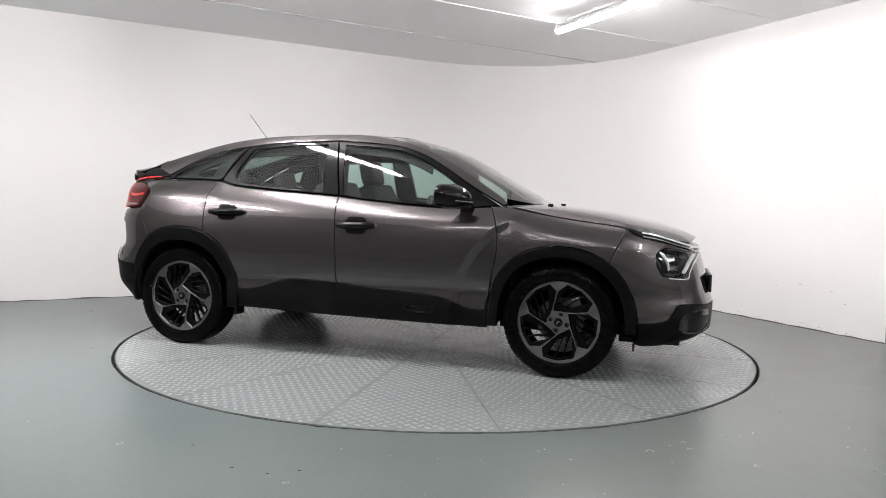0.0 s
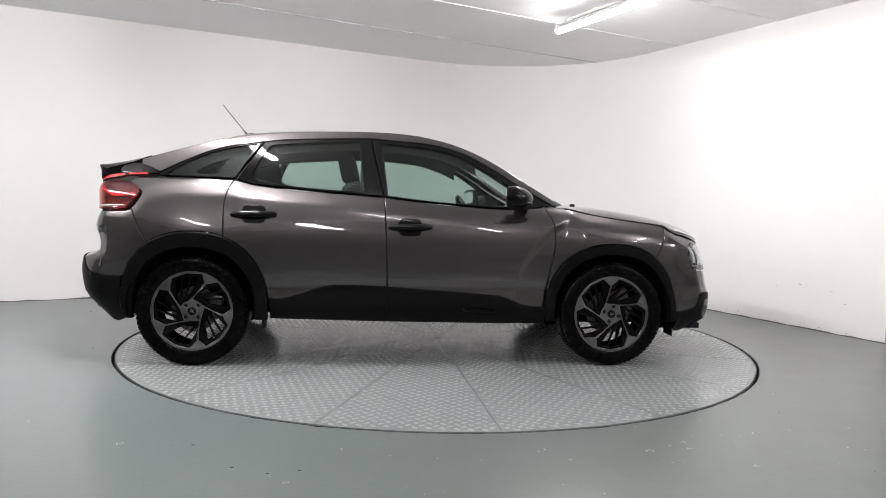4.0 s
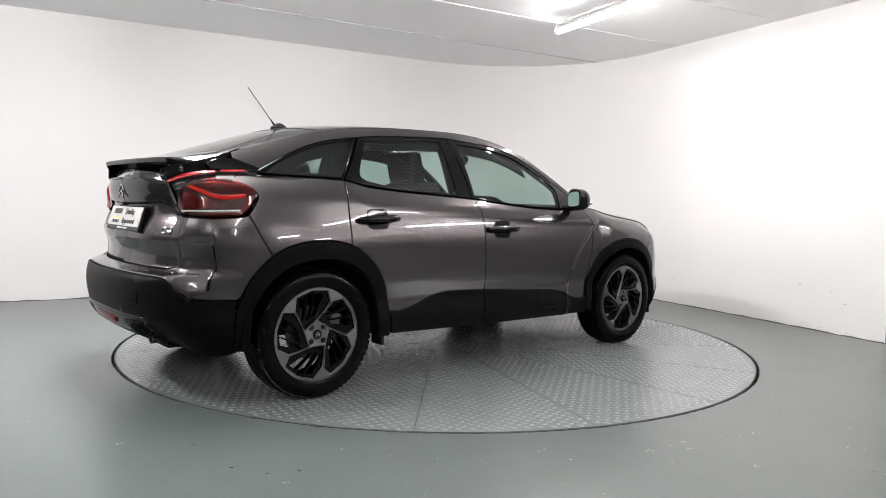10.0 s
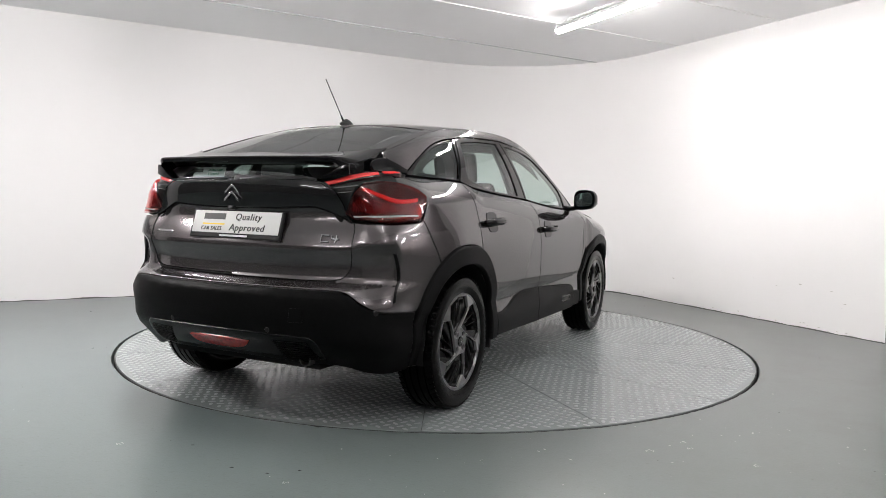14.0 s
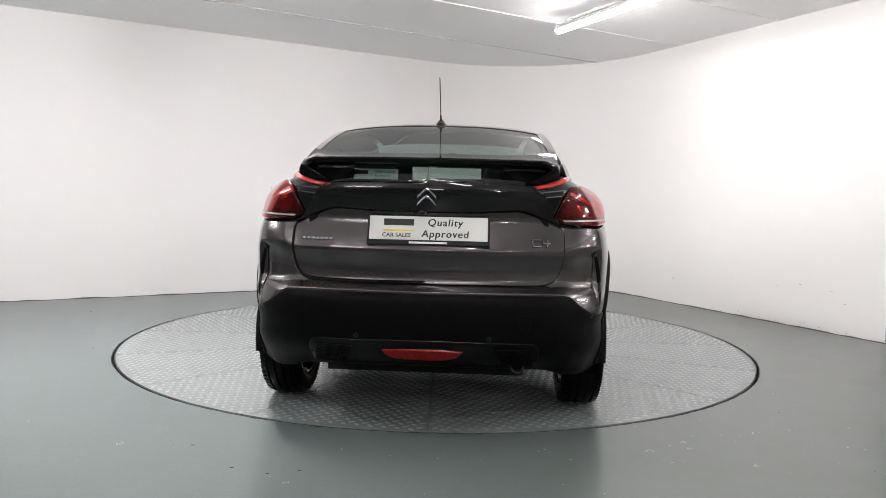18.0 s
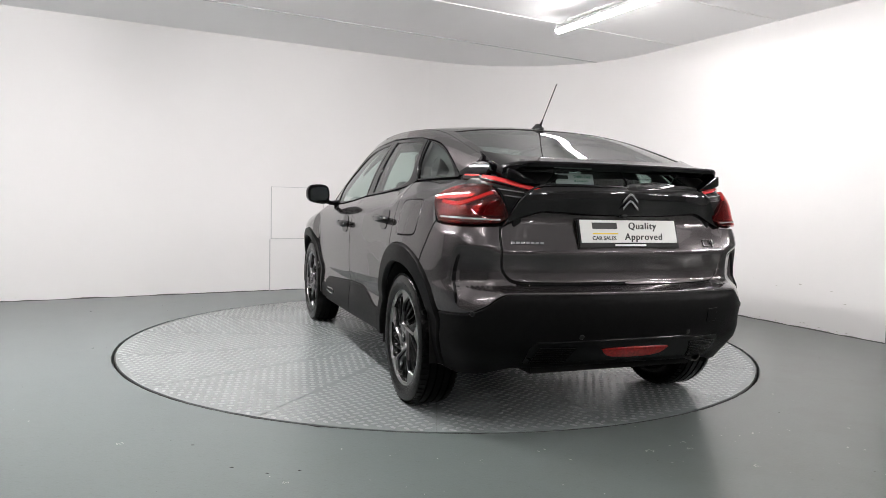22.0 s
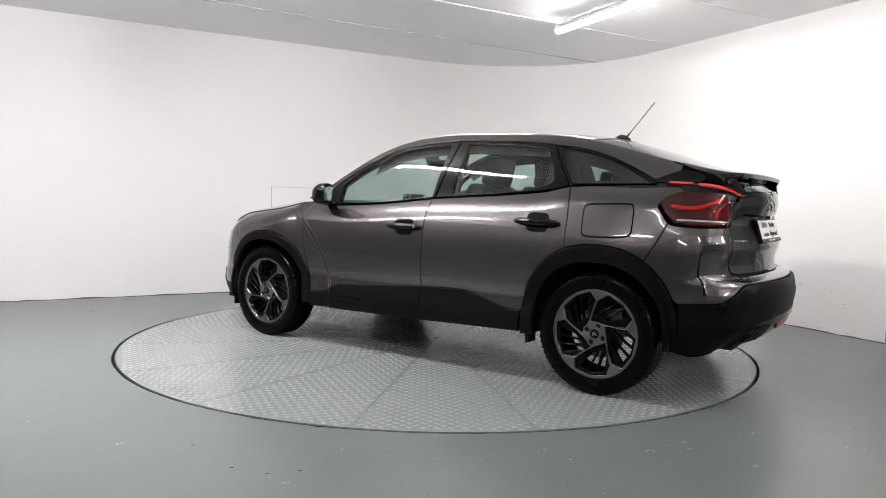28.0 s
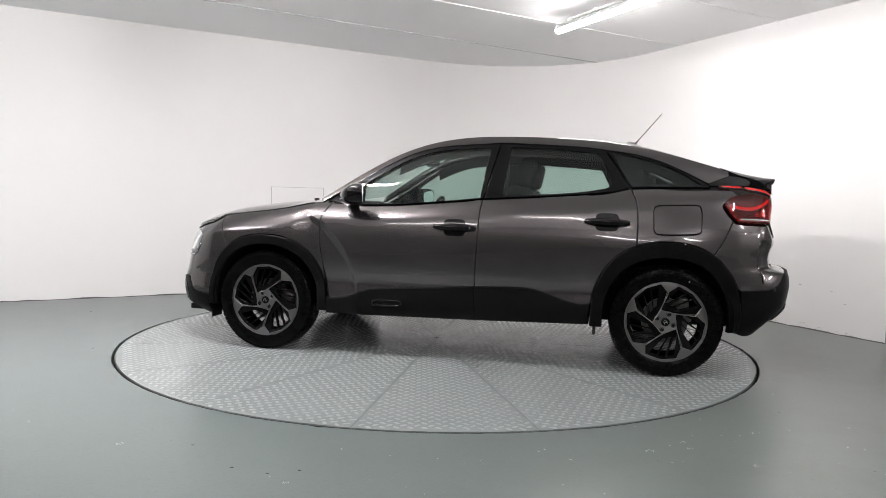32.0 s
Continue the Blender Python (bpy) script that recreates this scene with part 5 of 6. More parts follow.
def build_wheel():
    root = empty("wheel")
    prof = [(0.246, 0.080), (0.2495, 0.0935), (0.268, 0.100), (0.300, 0.103), (0.324, 0.096), (0.336, 0.082), (0.3415, 0.068), (0.343, 0.0615), (0.336, 0.0605), (0.336, 0.054), (0.343, 0.053), (0.3435, 0.024), (0.336, 0.023), (0.336, 0.016), (0.3437, 0.015)]
    ring = prof + [(r, -o) for r, o in prof[::-1]] + [(0.225, -0.075), (0.225, 0.075), (0.232, 0.086)]
    part("tyre", lathe([(r, -o) for r, o in ring], 96), rubber, root, "black rubber tyre", smooth=True, angle=30)
    grip = bmesh.new()
    for k in range(66):
        for s in (-1, 1):
            m = Matrix.Rotation(2 * math.pi * (k + 0.5 * (s > 0)) / 66, 4, "Y") @ pose(0, 0.0775 * s, 0.3365, 15 * -s, 0, 12)
            box(grip, (0.0235, 0.030, 0.009), m)
    tagged(part("tyre_tread", grip, rubber, root), kind="stuff")
    for deg in (20, 200):
        for k in range(9):
            m = Matrix.Rotation(radians(deg + k * 6.2), 4, "Y") @ pose(0, -0.1015, 0.292, -6, 0, 0)
            part("sidewall_mark", boxed((0.015, 0.002, 0.020 if k % 3 else 0.014), m, 0.001, 1), rubber, root)
    part("barrel", lathe([(0.240, -0.080), (0.246, -0.084), (0.2455, -0.086), (0.238, -0.080), (0.218, -0.06), (0.205, 0.0), (0.210, 0.07), (0.230, 0.085), (0.240, 0.088)], 72), rim_black, root, smooth=True)
    part("rim_lip", lathe([(0.2425, -0.086), (0.2445, -0.0935), (0.2485, -0.0935), (0.2495, -0.086)], 96), rim_silver, root, smooth=True)
    holes = [wheel_hole(97 + 72 * k) for k in range(5)]
    disc = [spot(0.2435, 360 * k / 96) for k in range(96)]
    lugs = [[(x + 0.0155 * math.cos(t), z + 0.0155 * math.sin(t)) for t in [2 * math.pi * j / 10 for j in range(10)]] for x, z in [spot(0.0515, 45 + 90 * k) for k in range(4)]]
    rim = panel("rim", face_dish, disc, rim_silver, root, holes=holes + lugs, step=0.03, gap=0.0, skirt=0.016, edge=0.004, ref=face_out, label="two-tone alloy rim with five swept spokes")
    for k in range(5):
        c = 72 * k
        slots = []
        for mid_o, mid_i, ro, ri in ((113.5, 140, 0.216, 0.112), (99.5, 122, 0.222, 0.098), (85.5, 104, 0.216, 0.102)):
            slots.append([spot(ro, mid_o + 6.0 + c), spot(ro, mid_o - 6.0 + c), spot(ri, mid_i - 7.2 + c), spot(ri, mid_i + 7.2 + c)])
        panel("insert", face_dish, wheel_hole(97 + c, 0.003), rim_black, root, holes=slots, step=0.03, gap=0.0, skirt=0.030, edge=0.003, lift=-0.013, ref=face_out, label="gloss black slotted insert")
    for k in range(4):
        x, z = spot(0.0515, 45 + 90 * k)
        d = lathe([(0.0005, -0.088), (0.008, -0.088), (0.0095, -0.084), (0.0095, -0.06)], 6)
        d.transform(pose(x, 0, z))
        part("wheel_bolt", d, trim_black, root)
    cap = lathe([(0.0005, -0.0955), (0.022, -0.0955), (0.026, -0.092), (0.0265, -0.08)], 28)
    cap = part("centre_cap", cap, gloss_black, root, smooth=True)
    for dz in (0.004, -0.006):
        part("emblem", extruded([(-0.012, dz - 0.006), (0, dz + 0.006), (0.012, dz - 0.006), (0.012, dz - 0.0025), (0, dz + 0.0095), (-0.012, dz - 0.0025)], 0.001, pose(0, -0.0968, 0)), chrome, cap)
    part("brake_disc", lathe([(0.06, -0.02), (0.142, -0.02), (0.142, 0.0), (0.06, 0.0)], 48), steel, root, smooth=True, angle=30)
    part("brake_caliper", boxed((0.07, 0.07, 0.15), pose(0.13, -0.01, 0.02, 0, 12, 0), 0.012), steel, root)
    part("hub", lathe([(0.0005, -0.03), (0.07, -0.03), (0.07, 0.06), (0.0005, 0.06)], 24), trim_black, root, smooth=True, angle=30)
    return root


# turned about its own axle: front and rear wheels differ
wheel = build_wheel()
wheel.parent = car
AXLE_Y = 0.772
wheel.matrix_basis = pose(RX, -AXLE_Y, WZ)
for x, s, deg in ((FX, -1, 29), (RX, 1, 23), (FX, 1, -14)):
    copy_thing(wheel, pose(x, s * AXLE_Y, WZ, 0, 0, 180 if s > 0 else 0) @ Matrix.Rotation(radians(-deg), 4, "Y"))


def liners(flip):
    for cx, name in ((FX, "arch_liner"), (RX, "arch_liner")):
        bm = bmesh.new()
        prev = None
        for k in range(25):
            a = radians(-7 + 194 * k / 24)
            x, z = cx + 0.405 * math.cos(a), WZ + 0.41 * math.sin(a)
            pair = [bm.verts.new(mirrored(Vector((x, yy, z)), flip)) for yy in (0.45, 0.862)]
            if prev:
                bm.faces.new((prev[0], prev[1], pair[1], pair[0]))
            prev = pair
        part(name, bm, deep_black, car, smooth=True)
        bm = bmesh.new()
        ring = [bm.verts.new(mirrored(Vector((cx + 0.41 * math.cos(a), 0.45, WZ + 0.41 * math.sin(a))), flip)) for a in [radians(-7 + 194 * k / 24) for k in range(25)]]
        bm.faces.new(ring)
        part("liner_wall", bm, deep_black, car)
        if cx > 0:
            part("mud_flap", boxed((0.012, 0.13, 0.05), mirrored_pose(1.775, 0.74, 0.215, flip), 0.004), deep_black, car)
    for x in (-0.905,):
        part("sill_flap", boxed((0.02, 0.10, 0.06), mirrored_pose(-0.905, 0.80, 0.265, flip), 0.004), deep_black, car)


def mirrored_pose(x, y, z, flip):
    return pose(x, -y if flip else y, z)


both(liners)
part("underbody", boxed((1.74, 1.50, 0.05), pose(0.0, 0, 0.305), 0.01), deep_black, car)
part("underbody", boxed((0.90, 0.90, 0.06), pose(1.335, 0, 0.25), 0.01), deep_black, car)
part("underbody", boxed((1.10, 0.90, 0.06), pose(-1.42, 0, 0.30), 0.01), deep_black, car)
part("engine_tray", boxed((0.36, 1.30, 0.04), pose(1.86, 0, 0.235), 0.01), deep_black, car)
part("rear_valance", boxed((0.24, 1.05, 0.05), pose(-1.84, 0, 0.34), 0.01), deep_black, car)
for x in (FX, RX):
    part("axle", sweep([(x, -0.70, 0.33), (x, 0.70, 0.33)], 0.035, 10), deep_black, car)


# door handles
def handles(flip):
    for x0, z0 in ((0.005, 0.888), (-0.962, 0.951)):
        owner = car
        rec = outline([(x0 - 0.078, z0), (x0 - 0.060, z0 + 0.046), (x0, z0 + 0.053), (x0 + 0.060, z0 + 0.046), (x0 + 0.078, z0)], [(x0 + 0.078, z0), (x0 + 0.060, z0 - 0.050), (x0, z0 - 0.058), (x0 - 0.060, z0 - 0.050), (x0 - 0.078, z0)])
        root = panel("door_handle", lower, rec, gloss_black, owner, flip, step=0.025, lift=0.0035, skirt=0.006, edge=0.003, gap=0, label="gloss black door handle with cup")
        line, rad = [], []
        for k in range(13):
            t = -1 + k / 6
            x = x0 + 0.134 * t
            q = lower(x, z0 + 0.003 * t)
            q = q + Vector((0, 0.036 - 0.022 * abs(t) ** 3, 0))
            line.append(mirrored(q, flip))
            rad.append(0.0215 * (1 - 0.40 * abs(t) ** 4))
        part("grip", sweep(line, rad, 12, 1.0), gloss_black, root, smooth=True)
        if not flip and x0 > -0.5:
            q = lower(x0 - 0.105, z0) + Vector((0, 0.041, 0.0))
            d = lathe([(0.0005, 0.003), (0.008, 0.003), (0.009, 0.0)], 16)
            d.transform(Matrix.Translation(q))
            part("lock_cylinder", d, chrome, root, smooth=True)
    # sunk shape low on the front door
    ring = outline([(0.346, 0.367), (0.356, 0.384), (0.375, 0.391)], [(0.375, 0.391), (0.46, 0.390), (0.538, 0.387)], [(0.538, 0.387), (0.556, 0.380), (0.561, 0.362), (0.548, 0.345)], [(0.548, 0.345), (0.46, 0.344), (0.375, 0.347), (0.346, 0.367)])
    inner = inset(ring, 0.011)
    panel("door_insert", lower, ring, gloss_black, car, flip, [inner], step=0.02, lift=0.013, skirt=0.010, edge=0.003, gap=0)
    panel("insert_pad", lower, inner, cladding, car, flip, step=0.02, lift=0.009, skirt=0.004, edge=0.002, gap=0)


both(handles)


# door mirrors
def door_mirror(flip):
    def at(x, y, z):
        return mirrored(Vector((x, y, z)), flip)
    bm = bmesh.new()
    nu, nv = 28, 14
    grid = []
    c = Vector((0.668, 0.945, 1.088))
    for i in range(nv + 1):
        v = -math.pi / 2 + math.pi * i / nv
        row = []
        for j in range(nu):
            u = 2 * math.pi * j / nu
            p = lambda t, e: math.copysign(abs(t) ** e, t)
            ly = 0.096 * p(math.cos(v), 0.6) * p(math.cos(u), 0.75)
            lx = 0.112 * p(math.cos(v), 0.55) * p(math.sin(u), 0.8)
            lz = 0.074 * p(math.sin(v), 0.75)
            # flat rear face; the front tapers down to a blunt wedge, lower at its outer end
            lx = max(lx, -0.048) if lx < 0 else lx * (1 - 0.28 * (ly / 0.096 + 1) * 0.5)
            fore = clamp(lx / 0.112)
            lz = lz * (1 - 0.42 * fore ** 1.5) - 0.018 * fore
            lz *= 1 - 0.10 * (ly / 0.096)
            row.append(bm.verts.new(at(c.x + lx - 0.42 * ly, c.y + ly, c.z + lz + 0.06 * ly)))
        grid.append(row)
    for i in range(nv):
        for j in range(nu):
            f = [grid[i][j], grid[i][(j + 1) % nu], grid[i + 1][(j + 1) % nu], grid[i + 1][j]]
            bm.faces.new(f)
    bmesh.ops.remove_doubles(bm, verts=bm.verts, dist=0.0006)
    root = part("door_mirror", bm, gloss_black, car, "gloss black door mirror", smooth=True, angle=60)
    g = extruded([(0.078 * math.copysign(abs(math.cos(t)) ** 0.55, math.cos(t)), 0.050 * math.copysign(abs(math.sin(t)) ** 0.55, math.sin(t))) for t in [2 * math.pi * k / 32 for k in range(32)]], 0.004)
    g.transform(Matrix.Translation(at(0.617, 0.945, 1.088)) @ Matrix.Rotation(radians(90 + (-22 if flip else 22)), 4, "Z") @ Matrix.Rotation(radians(6), 4, "Y"))
    part("mirror_glass", g, mirror_glass, root)
    part("indicator", sweep([at(0.785, 0.885, 1.052), at(0.765, 0.95, 1.054), at(0.715, 1.02, 1.060)], 0.005, 8), dark_chrome, root, smooth=True)
    part("mirror_foot", sweep([at(0.735, 0.775, 1.025), at(0.72, 0.83, 1.020), at(0.70, 0.875, 1.033), at(0.69, 0.90, 1.05)], [0.045, 0.040, 0.034, 0.030], 12, 0.45), gloss_black, root, smooth=True)


both(door_mirror)

# washer nozzles at the screen's foot
for y in (-0.35, 0.30):
    part("washer_nozzle", boxed((0.035, 0.022, 0.016), Matrix.Translation(bonnet(1.19, y) + Vector((0, 0, 0.006))), 0.005), trim_black, car)

# aerial
aer = lathe([(0.0005, 0.028), (0.012, 0.024), (0.026, 0.010), (0.036, 0.0), (0.036, -0.012)], 24)
aer.transform(pose(-1.115, 0, 1.492, 90, 0, 0) @ Matrix.Diagonal((1.7, 1, 0.75, 1)))
aerial = part("aerial", aer, trim_black, car, "black roof aerial", smooth=True)
part("rod", sweep([(-1.150, 0, 1.505), (-1.175, 0, 1.535)], [0.007, 0.004], 10), trim_black, aerial, smooth=True)
part("rod", sweep([(-1.175, 0, 1.535), (-1.325, 0, 1.716)], 0.0026, 8), trim_black, aerial)

# rear plate and emblems
PT = pose(-2.036, -0.010, 0.930, 0, 17, 0)
plate = part("number_plate", boxed((0.016, 0.545, 0.135), PT @ pose(0, 0, -0.006), 0.004), trim_black, tailgate, "white show plate in a black holder")
part("plate_face", boxed((0.004, 0.525, 0.108), PT @ pose(-0.009, 0, 0.004), 0.002), plate_white, plate)


def on_plate(y, z):
    return PT @ pose(-0.0118, y, z) @ Euler((radians(90), 0, radians(-90))).to_matrix().to_4x4()


lettering("text_line", "Quality", 0.046, print_black, on_plate(0.005, 0.015), plate, heavy=0.0011, spacing=1.14, shear=0.12)
lettering("text_line", "Approved", 0.046, print_black, on_plate(0.03, -0.037), plate, heavy=0.0011, spacing=1.14, shear=0.12)
lettering("text_line", "CAR SALES", 0.0265, print_black, on_plate(0.205, -0.038), plate, heavy=0.0005)
part("name_bar", boxed((0.0014, 0.134, 0.030), PT @ pose(-0.0112, 0.132, 0.030), 0.0004, 1), print_black, plate)
part("yellow_line", boxed((0.0014, 0.136, 0.0065), PT @ pose(-0.0112, 0.132, -0.0075), 0.0004, 1), print_yellow, plate)
part("name_bar", boxed((0.0014, 0.17, 0.009), PT @ pose(-0.0092, 0.0, -0.0615), 0.0004, 1), print_white, plate)
EM = pose(-2.062, 0, 1.078, 0, 3, 0) @ Matrix.Rotation(radians(-90), 4, "Z")
for dz in (0.016, -0.016):
    e = extruded([(-0.042, dz - 0.028), (-0.010, dz + 0.004), (0, dz + 0.009), (0.010, dz + 0.004), (0.042, dz - 0.028), (0.042, dz - 0.015), (0.012, dz + 0.015), (0.0, dz + 0.021), (-0.012, dz + 0.015), (-0.042, dz - 0.015)], 0.006, EM, 0.0025)
    part("emblem", e, emblem_chrome, tailgate, "chrome double-chevron emblem")
for k in range(7):
    v = -2.262 - 0.0225 * k
    panel("name_bar", lower, outline([(v, 0.885), (v - 0.0185, 0.885)], [(v - 0.0185, 0.885), (v - 0.0185, 0.873)], [(v - 0.0185, 0.873), (v, 0.873)]), emblem_chrome, tailgate, step=0.02, lift=0.004, skirt=0.004, edge=0.002, gap=0)
def badge_stroke(pts):
    line = [lower(M + u, z) + normal_of(lower, M + u, z, outward) * 0.004 for u, z in pts]
    part("model_badge", sweep(line, 0.0036, 6), emblem_chrome, tailgate)


badge_stroke([(2.325, 0.893), (2.362, 0.893), (2.362, 0.865), (2.325, 0.865)])
badge_stroke([(2.312, 0.893), (2.312, 0.877), (2.278, 0.877)])
badge_stroke([(2.290, 0.893), (2.290, 0.872), (2.296, 0.862)])
part("camera_lens", boxed((0.03, 0.03, 0.018), pose(-2.035, 0.02, 1.005), 0.006), trim_black, tailgate)


# ---- cabin ----
def seat(x, y, name="seat", width=0.50, rear=False):
    root = empty(name)
    root.parent = car
    part("cushion", boxed((0.52, width, 0.16), pose(x + 0.20, y, 0.50, 0, -7, 0), 0.05, 4), fabric, root, smooth=True)
    tilt = -22
    b = boxed((0.15, width, 0.72), pose(x - 0.15, y, 0.83, 0, tilt, 0), 0.055, 4)
    part("backrest", b, fabric, root, smooth=True)
    return root


for y in (0.37, -0.37):
    s = seat(-0.10, y, "front_seat")
    part("headrest", boxed((0.11, 0.28, 0.20), pose(-0.405, y, 1.265, 0, -12, 0), 0.045, 4), fabric, s, smooth=True)
    for d in (-0.06, 0.06):
        part("headrest_post", sweep([(-0.365, y + d, 1.08), (-0.395, y + d, 1.20)], 0.008, 8), dark_chrome, s)
bench = empty("rear_seat")
bench.parent = car
part("cushion", boxed((0.50, 1.30, 0.16), pose(-0.72, 0, 0.50, 0, -6, 0), 0.05, 4), fabric, bench, smooth=True)
part("backrest", boxed((0.16, 1.28, 0.60), pose(-1.06, 0, 0.83, 0, -22, 0), 0.05, 4), fabric, bench, smooth=True)
for y in (0.38, -0.38):
    part("headrest", boxed((0.09, 0.27, 0.17), pose(-1.215, y, 1.17, 0, -12, 0), 0.035, 4), fabric, bench, smooth=True)
part("headrest", boxed((0.09, 0.22, 0.10), pose(-1.20, 0, 1.11, 0, -12, 0), 0.03, 4), fabric, bench, smooth=True)
part("parcel_shelf", boxed((0.62, 1.05, 0.03), pose(-1.60, 0, 1.075, 0, 2, 0), 0.01), soft_plastic, car)
dash = part("dashboard", boxed((0.50, 1.40, 0.26), pose(0.86, 0, 0.865, 0, 8, 0), 0.07, 4), soft_plastic, car, smooth=True)
part("instrument_hood", boxed((0.14, 0.36, 0.07), pose(0.66, -0.37, 0.985, 0, 10, 0), 0.03, 3), soft_plastic, dash, smooth=True)
part("screen", boxed((0.02, 0.26, 0.15), pose(0.60, 0.0, 1.03, 0, -12, 0), 0.008), gloss_black, dash)
wheel_ring = [Vector((0.43, -0.37, 0.93)) + Euler((0, radians(-24), 0)).to_matrix() @ Vector((0, 0.178 * math.cos(a), 0.168 * math.sin(a))) for a in [2 * math.pi * k / 40 for k in range(40)]]
sw = part("steering_wheel", sweep(wheel_ring, 0.016, 10, closed=True), soft_plastic, car, "black steering wheel", smooth=True)
part("boss", boxed((0.05, 0.16, 0.11), pose(0.445, -0.37, 0.925, 0, -24, 0), 0.02, 3), soft_plastic, sw, smooth=True)
for dy, dz in ((0.12, 0), (-0.12, 0), (0, -0.11)):
    part("spoke", boxed((0.02, 0.12 if dy else 0.05, 0.035 if dy else 0.11), Matrix.Translation((0.44, -0.37, 0.928)) @ pose(0, 0, 0, 0, -24, 0) @ pose(0, dy, dz), 0.008), soft_plastic, sw)
part("column", sweep([(0.45, -0.37, 0.92), (0.75, -0.37, 0.80)], 0.035, 10), soft_plastic, sw)
im = part("interior_mirror", boxed((0.035, 0.23, 0.062), pose(0.36, 0, 1.345, 0, 10, -8), 0.016, 3), gloss_black, car, "black interior mirror", smooth=True)
part("mirror_stem", boxed((0.10, 0.05, 0.06), pose(0.42, 0, 1.385, 0, 28, 0), 0.012), gloss_black, im)
part("console", boxed((0.85, 0.22, 0.30), pose(0.25, 0, 0.48), 0.04, 3), soft_plastic, car, smooth=True)
panel("headlining", roof, outline([(0.08, 0.50), (0.10, 0), (0.08, -0.50)], [(-1.10, -0.52), (-1.13, 0), (-1.10, 0.52)]), headlining, car, ref=upward, step=0.10, lift=-0.035, skirt=0.004, gap=0, edge=0.001)


def inner_trim(flip):
    panel("door_trim", lower, outline([(0.86, 0.32), (0.86, 1.0)], [(0.86, 1.0), (0.6, 1.005), (0.1, 1.035), (-0.14, 1.062)], [(-0.14, 1.062), (-0.14, 0.32)]), soft_plastic, car, flip, step=0.12, lift=-0.075, gap=0, skirt=0.01)
    panel("door_trim", lower, outline([(-0.16, 0.32), (-0.16, 1.062)], [(-0.16, 1.062), (-0.63, 1.09), (-0.97, 1.12), (-1.10, 1.14)], [(-1.10, 1.14), (-1.02, 0.80), (-0.86, 0.55), (-0.86, 0.32)]), soft_plastic, car, flip, step=0.12, lift=-0.075, gap=0, skirt=0.01)
    panel("boot_trim", lower, outline([(-1.12, 0.85), (-1.12, 1.15)], [(-1.12, 1.15), (-1.5, 1.155), (-1.68, 1.15)], [(-1.68, 1.15), (-1.66, 0.95), (-1.5, 0.86), (-1.12, 0.85)]), soft_plastic, car, flip, step=0.12, lift=-0.06, gap=0, skirt=0.01)


    band = [(x, rail_z(x) - 0.012) for x in (0.45, 0.2, 0.0, -0.3, -0.6, -0.9, -1.15, -1.3)]
    low = [(-1.3, 1.28), (-1.05, 1.345), (-0.8, 1.375), (-0.3, 1.40), (0.1, 1.375), (0.3, 1.325), (0.45, 1.26)]
    panel("roof_trim", cabin, outline(band, [band[-1], low[0]], low, [low[-1], band[0]]), soft_plastic, car, flip, step=0.08, lift=-0.055, gap=0, skirt=0.01)
    panel("pillar_trim", cabin, outline([(-0.98, 1.13), (-1.0, 1.38)], [(-1.0, 1.38), (-1.15, 1.36)], [(-1.15, 1.36), (-1.22, 1.17), (-0.98, 1.13)]), soft_plastic, car, flip, step=0.08, lift=-0.05, gap=0, skirt=0.01)
    panel("pillar_trim", cabin, outline([(-0.13, 1.07), (-0.17, 1.42)], [(-0.17, 1.42), (-0.31, 1.42)], [(-0.31, 1.42), (-0.30, 1.09), (-0.13, 1.07)]), soft_plastic, car, flip, step=0.08, lift=-0.05, gap=0, skirt=0.01)


    rim_in = outline([(-1.07, 1.17), (-1.56, 1.175)], [(-1.56, 1.175), (-1.44, 1.262), (-1.28, 1.338), (-1.12, 1.382), (-0.975, 1.405)], [(-0.975, 1.405), (-1.07, 1.17)])
    panel("quarter_trim", cabin, rim_in, soft_plastic, car, flip, [outline([(-1.15, 1.208), (-1.35, 1.21)], [(-1.35, 1.21), (-1.36, 1.235), (-1.27, 1.285), (-1.15, 1.325)], [(-1.15, 1.325), (-1.12, 1.30), (-1.15, 1.208)])], step=0.05, lift=-0.045, gap=0, skirt=0.01)


both(inner_trim)
part("bulkhead", boxed((0.04, 1.44, 0.72), pose(1.02, 0, 0.62), 0.01), deep_black, car)
part("boot_floor", boxed((0.95, 1.10, 0.04), pose(-1.55, 0, 0.62), 0.01), deep_black, car)
part("boot_end", boxed((0.04, 1.10, 0.50), pose(-1.93, 0, 0.82), 0.01), deep_black, car)
# stickers behind the glass and the screen's paper
st = part("window_sticker", boxed((0.003, 0.20, 0.05), pose(-1.955, 0.24, 1.175, 0, 20, 0), 0.0005, 1), sticker_white, car, "white window sticker with dark print")
part("name_bar", boxed((0.001, 0.055, 0.018), pose(-1.9585, 0.305, 1.182, 0, 20, 0)), print_black, st)
lettering("text_line", "Dublin, Cork", 0.017, print_green, pose(-1.9575, 0.245, 1.181, 0, 20, 0) @ Euler((radians(90), 0, radians(-90))).to_matrix().to_4x4(), st)
lettering("text_line", "& Limerick", 0.017, print_green, pose(-1.964, 0.245, 1.162, 0, 20, 0) @ Euler((radians(90), 0, radians(-90))).to_matrix().to_4x4(), st)
q = roof(0.20, -0.47)
part("screen_sticker", boxed((0.06, 0.05, 0.002), Matrix.Translation(q - Vector((0, 0, 0.016))) @ pose(0, 0, 0, 0, 24, 0)), sticker_white, car, "small white paper on the windscreen")
q = roof(-1.32, 0.0)
